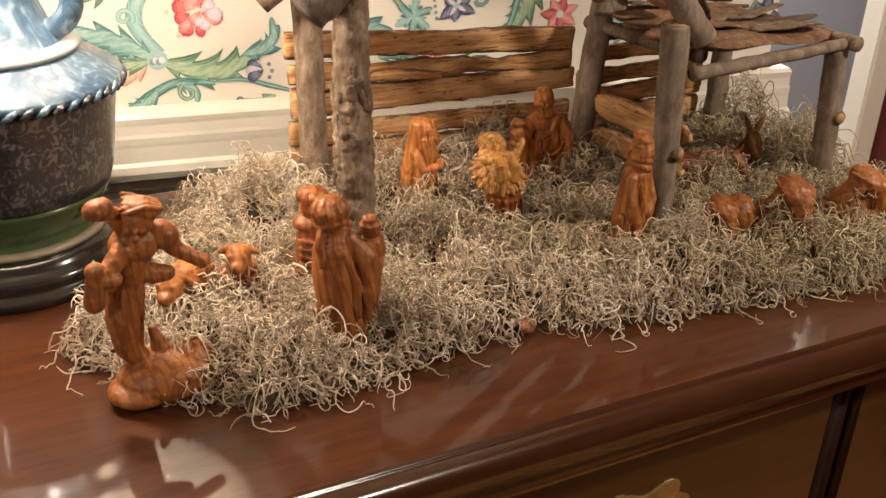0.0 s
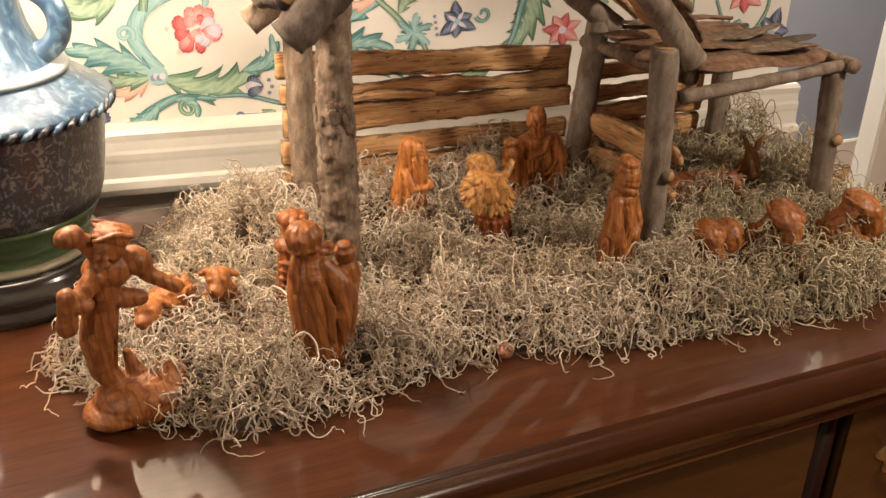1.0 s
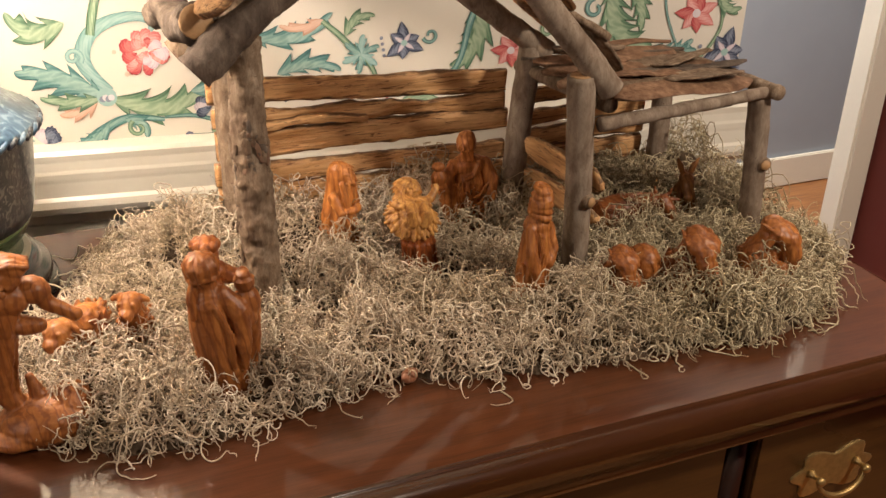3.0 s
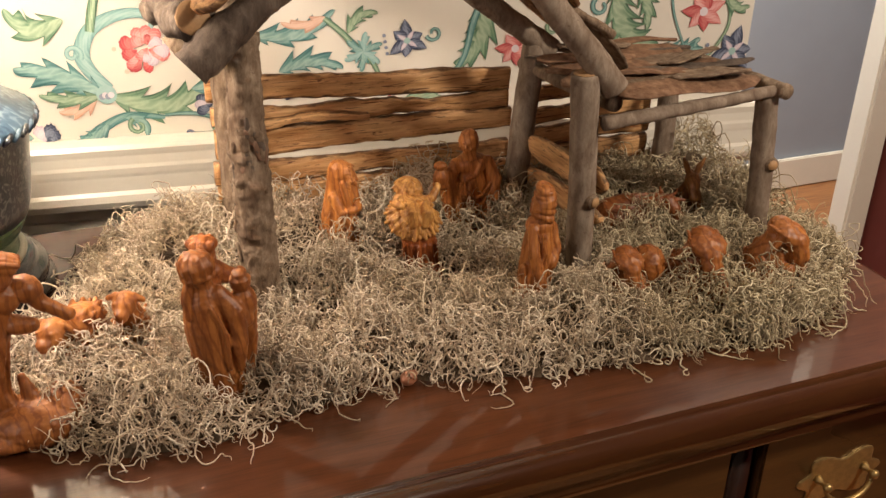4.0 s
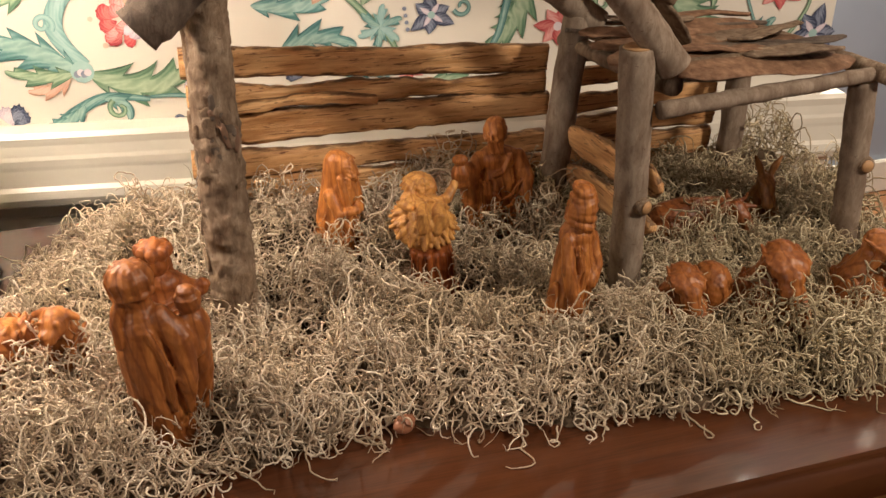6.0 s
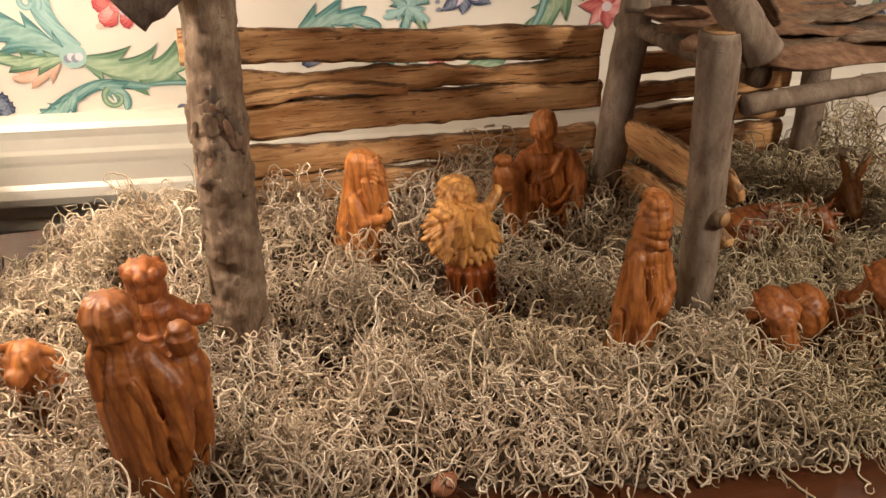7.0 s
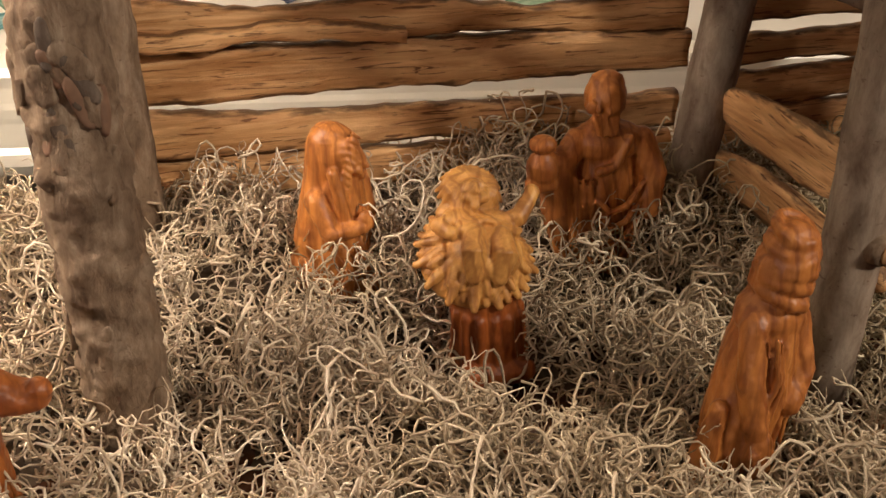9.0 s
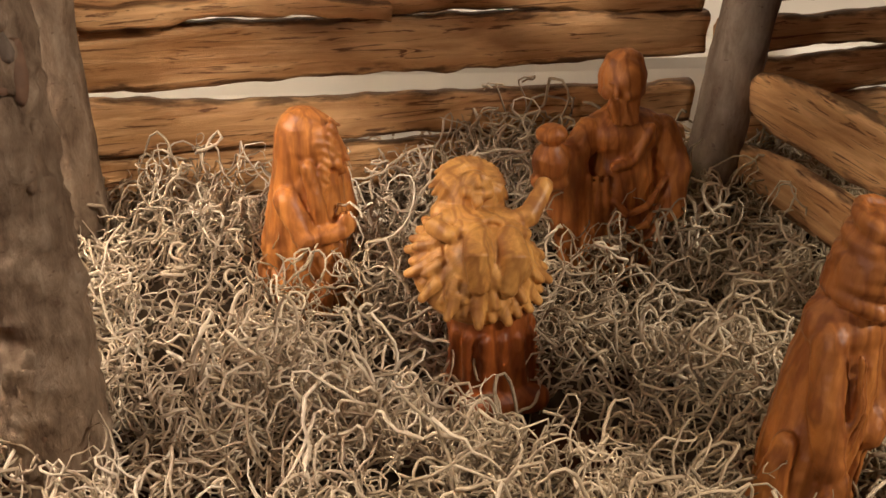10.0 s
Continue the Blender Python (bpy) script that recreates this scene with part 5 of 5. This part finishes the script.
def sitting_donkey():
    c = Carving()
    c.limb([(0, 0.014, 0.006), (0, 0.008, 0.028), (0, 0.000, 0.048)], [0.020, 0.0175, 0.0115]).ball((0.010, 0.010, 0.014), (0.016, 0.018, 0.016))
    c.limb([(0, 0.000, 0.056), (-0.001, -0.010, 0.050), (-0.002, -0.018, 0.040)], [0.0105, 0.0088, 0.0066]).ball((-0.002, -0.020, 0.037), (0.0070, 0.0064, 0.0062))
    for sx in (-1, 1):
        c.limb([(sx * 0.005, 0.002, 0.063), (sx * 0.009, 0.003, 0.074), (sx * 0.015, 0.003, 0.085)], [0.0036, 0.0046, 0.0018], 9)
        c.limb([(sx * 0.010, -0.012, 0.002), (sx * 0.009, -0.008, 0.020), (sx * 0.007, -0.002, 0.036)], [0.0055, 0.0058, 0.0070])
        c.ball((sx * 0.0062, -0.008, 0.056), 0.0020)
    for k in range(6):
        c.limb([(0, 0.006 + 0.001 * k, 0.066 - 0.006 * k), (0, 0.012 + 0.001 * k, 0.062 - 0.006 * k)], 0.0024, 7)
    c.done("donkey_figurine", m_olive("olive_wood_dun", (0.70, 0.74, 0.66)), "tan carved donkey with upright ears under the lean-to", "figurine", pose(DONKEY[0], DONKEY[1], DONKEY[2], 0, 0, -14), "carved animals")


OX, DONKEY = (0.506, 0.366, 0.912), (0.602, 0.372, 0.908)
lying_ox()
sitting_donkey()


def nut():
    c = Carving()
    c.ball((0, 0, 0.008), (0.010, 0.008, 0.008)).limb([(-0.008, 0, 0.009), (0.009, 0, 0.009)], 0.0035, 8)
    c.done("nut", NUT, "small brown nut lying among moss ends", "nut", pose(0.104, 0.138, 0.9012, 0, 0, 30), "", 0.0012)


nut()


# ---------------------------------------------------------------- printed motifs of the wallpaper
def m_print(name, dark, mid, light, veins=2.6):
    m = Mat(name, 0.6)
    uv = m.t.nodes.new("ShaderNodeUVMap")
    sep = m.t.nodes.new("ShaderNodeSeparateXYZ")
    m.l(uv.outputs[0], sep.inputs[0])
    w = m.wave(uv.outputs[0], veins, 3.5, 2.0, 1.5, "DIAGONAL")
    nz = m.noise(m.coords("Object"), 55.0, 4)
    mixv = m.n("ShaderNodeMath")
    mixv.operation = "MULTIPLY_ADD"
    mixv.inputs[1].default_value, mixv.inputs[2].default_value = 0.16, 0.0
    m.l(w, mixv.inputs[0])
    add = m.n("ShaderNodeMath")
    add.operation = "MULTIPLY_ADD"
    add.inputs[1].default_value = 0.85
    m.l(sep.outputs[1], add.inputs[0])
    m.l(mixv.outputs[0], add.inputs[2])
    c = m.ramp(add.outputs[0], (0.04, dark), (0.24, mid), (0.56, light), (0.80, mid), (1.02, dark))
    c = m.mix(m.ramp(nz, (0.4, (0, 0, 0)), (0.75, (0.45, 0.45, 0.45))), c, mid)
    m.base(c)
    return m.m


TEAL = m_print("print_teal", (0.020, 0.085, 0.095), (0.085, 0.23, 0.225), (0.36, 0.53, 0.49))
GREEN = m_print("print_green", (0.030, 0.075, 0.050), (0.12, 0.235, 0.145), (0.44, 0.55, 0.39))
PALE = m_print("print_pale_teal", (0.10, 0.22, 0.23), (0.24, 0.43, 0.42), (0.40, 0.57, 0.55))
PINK = m_print("print_pink", (0.42, 0.05, 0.055), (0.62, 0.20, 0.19), (0.78, 0.47, 0.45), 3.0)
CRIMSON = m_print("print_crimson", (0.24, 0.02, 0.03), (0.45, 0.06, 0.07), (0.62, 0.22, 0.20), 3.0)
LILAC = m_print("print_lilac", (0.36, 0.28, 0.36), (0.58, 0.50, 0.58), (0.74, 0.68, 0.72), 3.0)
NAVY = m_print("print_navy", (0.012, 0.018, 0.045), (0.035, 0.050, 0.10), (0.28, 0.32, 0.42), 3.0)
PEACH = m_print("print_peach", (0.42, 0.20, 0.13), (0.62, 0.38, 0.28), (0.75, 0.55, 0.44), 3.0)
PAPER = bpy.data.objects["wall_back"]
LAYER = [0]


def flat(name, pts, faces, uvs, mat):
    """Ink on the paper: a hair's breadth proud of the wall, each motif on its own layer."""
    LAYER[0] += 1
    off = -0.0003 - 0.0000025 * LAYER[0]
    return finish(name, [(u + 0.018 * max(0.0, u), off, z - 0.007) for u, z in pts], faces, mat, PAPER, smooth=False, uvs=uvs)


def spine(p0, p1, bend, n):
    a, b = Vector(p0), Vector(p1)
    d = b - a
    nrm = Vector((-d.y, d.x))
    out = []
    for i in range(n + 1):
        t = i / n
        out.append(a + d * t + nrm * bend * 4 * t * (1 - t) * (1 + 0.35 * math.sin(2.2 * t)))
    return out


def leaf(p0, p1, w, bend=0.15, lobes=6, mat=TEAL, side=0.0):
    """An acanthus leaf: a bent spine with saw-edged lobes."""
    lobes = max(2, round(lobes * 0.72))
    n = lobes * 8
    sp = spine(p0, p1, bend, n)
    pts, uvs, faces = [], [], []
    for i, p in enumerate(sp):
        t = i / n
        d = (sp[min(i + 1, n)] - sp[max(i - 1, 0)]).normalized()
        nr = Vector((-d.y, d.x))
        env = (math.sin(math.pi * min(1, t ** 0.75)) ** 0.7) * 0.92 + 0.08 * (1 - t)
        for s in (1, -1):
            ph = (t * lobes + (0.0 if s > 0 else 0.4)) % 1.0
            saw = 0.42 + 0.72 * ph ** 1.3
            hw = w * env * saw * (1 + side * s)
            q = p + nr * s * hw + d * (w * 0.55 * ph * env)
            if s > 0:
                pts += [tuple(q), tuple(p + nr * 0.28 * w * env)]
                uvs += [(t * lobes * 0.35, 0.0), (t * lobes * 0.35, 0.42)]
            else:
                pts += [tuple(p - nr * 0.22 * w * env), tuple(q)]
                uvs += [(t * lobes * 0.35, 0.62), (t * lobes * 0.35, 1.0)]
    for i in range(n):
        a = i * 4
        for k in range(3):
            faces.append((a + k, a + k + 1, a + k + 5, a + k + 4))
    return flat("leaf_motif", pts, faces, uvs, mat)


def stem(points, widths, mat=PALE):
    """A scrolling stem as a ribbon through points."""
    P = [Vector(p) for p in points]
    path, W = [], []
    for i in range(len(P) - 1):
        a, b, c, d = P[max(i - 1, 0)], P[i], P[i + 1], P[min(i + 2, len(P) - 1)]
        for k in range(8):
            t = k / 8
            path.append(0.5 * ((2 * b) + (c - a) * t + (2 * a - 5 * b + 4 * c - d) * t * t + (3 * b - a - 3 * c + d) * t ** 3))
            W.append(widths[i] + (widths[i + 1] - widths[i]) * t)
    path.append(P[-1])
    W.append(widths[-1])
    pts, uvs, faces = [], [], []
    for i, p in enumerate(path):
        d = (path[min(i + 1, len(path) - 1)] - path[max(i - 1, 0)]).normalized()
        nr = Vector((-d.y, d.x))
        for k, s in enumerate((1, 0, -1)):
            pts.append(tuple(p + nr * s * W[i] / 2))
            uvs.append((i * 0.05, k / 2))
    for i in range(len(path) - 1):
        for k in range(2):
            a = i * 3 + k
            faces.append((a, a + 1, a + 4, a + 3))
    return flat("stem_motif", pts, faces, uvs, mat)


def curl(c, r, start, turns, w, mat=PALE):
    pts = []
    n = 12
    for i in range(n + 1):
        t = i / n
        a = radians(start) + t * turns * 2 * math.pi
        rr = r * (1 - 0.72 * t)
        pts.append((c[0] + rr * math.cos(a), c[1] + rr * math.sin(a)))
    stem(pts, [w * (1 - 0.35 * i / n) for i in range(n + 1)], mat)


def petal(c, ang, length, width, mat, notch=0.12):
    ca, sa = math.cos(radians(ang)), math.sin(radians(ang))
    pts, uvs = [c], [(0, 0.05)]
    n = 14
    for i in range(n + 1):
        t = i / n
        a = (t - 0.5) * math.pi
        x = length * (0.62 + 0.38 * math.cos(a)) * (1 - notch * abs(math.sin(5 * a)))
        y = width * math.sin(a)
        if i in (0, n):
            x = length * 0.25
            y *= 0.55
        pts.append((c[0] + x * ca - y * sa, c[1] + x * sa + y * ca))
        uvs.append((t, 0.95))
    return flat("petal_motif", pts, [(0, i, i + 1) for i in range(1, n + 1)], uvs, mat)


def dot(c, r, mat):
    pts = [(c[0] + r * math.cos(2 * math.pi * k / 12), c[1] + r * math.sin(2 * math.pi * k / 12)) for k in range(12)]
    return flat("dot_motif", pts, [tuple(range(12))], [(0.5, 0.5)] * 12, mat)


def peony(c, s):
    for dx, dy, a, l, w, mt in ((-0.15, 0.1, 165, 0.85, 0.36, CRIMSON), (-0.2, -0.1, 205, 0.75, 0.32, CRIMSON), (-0.1, -0.2, 242, 1.0, 0.36, CRIMSON), (0.1, -0.2, 278, 1.0, 0.24, CRIMSON), (-0.1, -0.25, 228, 0.9, 0.22, PINK),
                                (0.05, 0.15, 112, 0.85, 0.28, PINK), (0.15, 0.15, 82, 0.9, 0.28, PINK), (0.2, 0.1, 50, 0.95, 0.30, PINK), (0.25, 0.05, 22, 0.7, 0.3, LILAC), (0.15, -0.1, 300, 0.85, 0.3, LILAC), (0.25, -0.1, 345, 1.0, 0.42, PINK), (0.45, -0.1, 350, 0.75, 0.34, LILAC),
                                (0.2, 0.25, 175, 0.72, 0.30, PINK), (0.25, 0.0, 235, 0.75, 0.30, PINK), (0.1, -0.25, 285, 0.45, 0.22, LILAC), (0.3, 0.2, 95, 0.42, 0.16, CRIMSON)):
        petal((c[0] + dx * s, c[1] + dy * s), a, l * s, w * s, mt, 0.05)
    dot((c[0] - s * 1.2, c[1] + s * 0.0), s * 0.10, PEACH)
    dot((c[0] - s * 0.75, c[1] - s * 1.05), s * 0.11, PEACH)


def blade(c, ang, length, width, mat):
    """A pointed petal."""
    ca, sa = math.cos(radians(ang)), math.sin(radians(ang))
    pts, uvs, n = [], [], 8
    for i in range(n + 1):
        t = i / n
        y = width * math.sin(math.pi * t ** 0.8)
        for k, s in enumerate((1, 0, -1)):
            x = length * t
            pts.append((c[0] + x * ca - (y * s + 0.2 * width * t) * sa, c[1] + x * sa + (y * s + 0.2 * width * t) * ca))
            uvs.append((t, 0.15 + 0.4 * k))
    return flat("petal_motif", pts, [(i * 3 + k, i * 3 + k + 1, i * 3 + k + 4, i * 3 + k + 3) for i in range(n) for k in range(2)], uvs, mat)


def dark_flower(c, s, spin=0.0):
    for k in range(6):
        blade(c, spin + 60 * k + 14 * (k % 2), s * (1.1 if k % 2 else 0.85), s * 0.30, NAVY)
    for k in range(4):
        blade(c, spin + 35 + 90 * k, s * 0.6, s * 0.11, LILAC)
    dot(c, s * 0.16, PALE)
    for k in range(4):
        dot((c[0] - s * 1.15 + s * 0.05 * k, c[1] + s * (0.3 - 0.3 * k)), s * 0.09, NAVY)


def star_flower(c, s, mat=CRIMSON, other=PINK):
    for k in range(7):
        blade(c, 51 * k + 20, s * (1.0 if k % 3 else 1.2), s * 0.30, mat if k % 2 else other)
    dot(c, s * 0.22, LILAC)


def repeat(du, dz):
    """One width of the pattern, read off the wall between rail and stable roof."""
    P = lambda u, z: (u + du, z + dz)
    # scroll about the peony
    stem([P(-0.222, 1.040), P(-0.243, 1.066), P(-0.252, 1.092), P(-0.240, 1.122), P(-0.212, 1.140), P(-0.178, 1.146), P(-0.156, 1.138), P(-0.158, 1.124)], [0.017, 0.019, 0.022, 0.020, 0.017, 0.014, 0.012, 0.006])
    curl(P(-0.264, 1.092), 0.012, -40, 1.1, 0.008)
    peony(P(-0.172, 1.097), 0.031)
    leaf(P(-0.232, 1.034), P(-0.343, 1.076), 0.030, -0.06, 6, TEAL, 0.25)
    leaf(P(-0.240, 1.028), P(-0.292, 1.012), 0.015, 0.10, 4, PEACH)
    leaf(P(-0.236, 1.030), P(-0.315, 1.038), 0.016, 0.06, 4, GREEN)
    leaf(P(-0.219, 1.030), P(-0.078, 1.052), 0.030, -0.16, 6, GREEN, 0.15)
    leaf(P(-0.110, 1.035), P(-0.068, 1.085), 0.017, -0.25, 4, TEAL)
    stem([P(-0.150, 0.995), P(-0.200, 1.000), P(-0.235, 0.985), P(-0.255, 0.968)], [0.006, 0.012, 0.015, 0.020], TEAL)
    leaf(P(-0.228, 0.990), P(-0.276, 0.968), 0.015, 0.12, 4, TEAL)
    leaf(P(-0.205, 0.998), P(-0.178, 0.968), 0.015, 0.22, 3, TEAL)
    curl(P(-0.188, 0.984), 0.013, 120, 0.9, 0.007, GREEN)
    stem([P(-0.150, 0.998), P(-0.110, 0.998), P(-0.070, 0.986), P(-0.035, 0.975)], [0.004, 0.006, 0.007, 0.005], TEAL)
    for a in (150, 180, 210):
        petal(P(-0.082, 1.010), a, 0.026, 0.008, NAVY if a != 180 else LILAC, 0.02)
    for k, (a, b) in enumerate(((-0.074, 1.018), (-0.070, 1.008), (-0.074, 0.999))):
        dot(P(a, b), 0.003, NAVY)
    leaf(P(-0.065, 0.972), P(-0.122, 0.964), 0.011, 0.06, 3, GREEN)
    curl(P(-0.118, 0.967), 0.006, 0, 0.8, 0.004, NAVY)
    dot(P(-0.226, 1.033), 0.014, PALE)
    for k in range(4):
        dot(P(-0.232 + 0.004 * k, 1.030 + 0.002 * (k % 2)), 0.0045, LILAC if k % 2 else NAVY)
    # leaf at the upper left
    leaf(P(-0.270, 1.140), P(-0.342, 1.158), 0.026, 0.25, 4, GREEN, -0.2)
    stem([P(-0.238, 1.122), P(-0.232, 1.150), P(-0.222, 1.176), P(-0.196, 1.192)], [0.012, 0.013, 0.012, 0.009], GREEN)
    leaf(P(-0.215, 1.172), P(-0.140, 1.186), 0.020, 0.14, 4, GREEN)
    petal(P(-0.315, 0.968), 40, 0.026, 0.010, NAVY)
    petal(P(-0.315, 0.968), 110, 0.028, 0.010, LILAC)
    petal(P(-0.312, 0.968), 75, 0.030, 0.009, NAVY)
    leaf(P(-0.330, 0.975), P(-0.385, 1.020), 0.016, 0.15, 4, TEAL)
    # behind the stable
    leaf(P(-0.02, 1.108), P(0.098, 1.140), 0.021, -0.12, 5, TEAL, 0.2)
    leaf(P(0.085, 1.130), P(0.020, 1.125), 0.012, 0.1, 3, PEACH)
    leaf(P(0.015, 1.052), P(0.108, 1.052), 0.020, 0.10, 6, TEAL, 0.3)
    stem([P(0.082, 1.128), P(0.105, 1.108), P(0.122, 1.090), P(0.150, 1.062), P(0.165, 1.030)], [0.008, 0.009, 0.010, 0.008, 0.006], GREEN)
    for k in range(6):
        leaf(P(0.138, 1.076), P(0.138 + 0.030 * math.cos(radians(60 * k + 20)), 1.076 + 0.030 * math.sin(radians(60 * k + 20))), 0.010, 0.05, 2, PALE if k % 2 else TEAL)
    leaf(P(0.115, 1.105), P(0.160, 1.132), 0.014, 0.18, 4, GREEN)
    dark_flower(P(0.203, 1.090), 0.030, 20)
    curl(P(0.243, 1.100), 0.012, 200, 1.0, 0.006, TEAL)
    leaf(P(0.318, 1.165), P(0.272, 1.040), 0.030, 0.14, 8, GREEN)
    stem([P(0.33, 1.175), P(0.305, 1.120), P(0.290, 1.060), P(0.262, 1.020)], [0.010, 0.011, 0.009, 0.006], TEAL)
    star_flower(P(0.371, 1.070), 0.028)
    leaf(P(0.39, 1.13), P(0.425, 1.17), 0.016, 0.2, 4, TEAL)
    curl(P(0.43, 1.10), 0.014, 30, 1.0, 0.007, GREEN)
    for k in range(3):
        petal(P(0.045, 1.020), 60 + 60 * k, 0.030, 0.011, NAVY if k != 1 else LILAC)
    leaf(P(0.085, 1.018), P(0.150, 1.010), 0.014, 0.1, 4, TEAL)
    leaf(P(0.20, 1.000), P(0.27, 0.985), 0.016, 0.12, 4, GREEN)
    star_flower(P(0.175, 1.022), 0.018)


def right_end():
    leaf((0.500, 1.100), (0.468, 1.020), 0.018, 0.12, 5, TEAL)
    leaf((0.530, 1.160), (0.610, 1.062), 0.036, -0.18, 7, GREEN, 0.2)
    leaf((0.600, 1.062), (0.682, 1.072), 0.026, -0.12, 5, TEAL, -0.2)
    leaf((0.560, 1.165), (0.585, 1.090), 0.020, 0.1, 6, GREEN)
    leaf((0.640, 1.020), (0.690, 1.052), 0.022, 0.16, 5, TEAL)
    stem([(0.640, 1.010), (0.690, 1.035), (0.722, 1.075), (0.728, 1.11), (0.71, 1.15)], [0.006, 0.006, 0.006, 0.005, 0.004], GREEN)
    stem([(0.620, 1.16), (0.628, 1.12), (0.640, 1.09), (0.655, 1.06)], [0.004, 0.004, 0.004, 0.003], TEAL)
    star_flower((0.681, 1.115), 0.033)
    dark_flower((0.742, 1.048), 0.040, 0)
    leaf((0.722, 1.145), (0.762, 1.120), 0.016, -0.2, 4, GREEN)
    curl((0.505, 1.13), 0.016, 100, 0.9, 0.008, TEAL)
    stem([(0.69, 1.018), (0.715, 1.012), (0.728, 1.000)], [0.006, 0.005, 0.003], GREEN)
    dot((0.465, 1.055), 0.012, PALE)
    curl((0.468, 1.052), 0.011, 0, 1.0, 0.006, TEAL)


for rise in (0.24, 0.48):
    repeat(0.0 if rise > 0.3 else 0.30, rise)
    repeat(0.62 - (0.0 if rise > 0.3 else 0.9), rise)
repeat(-0.84, 0.0)
repeat(0, 0)
right_end()
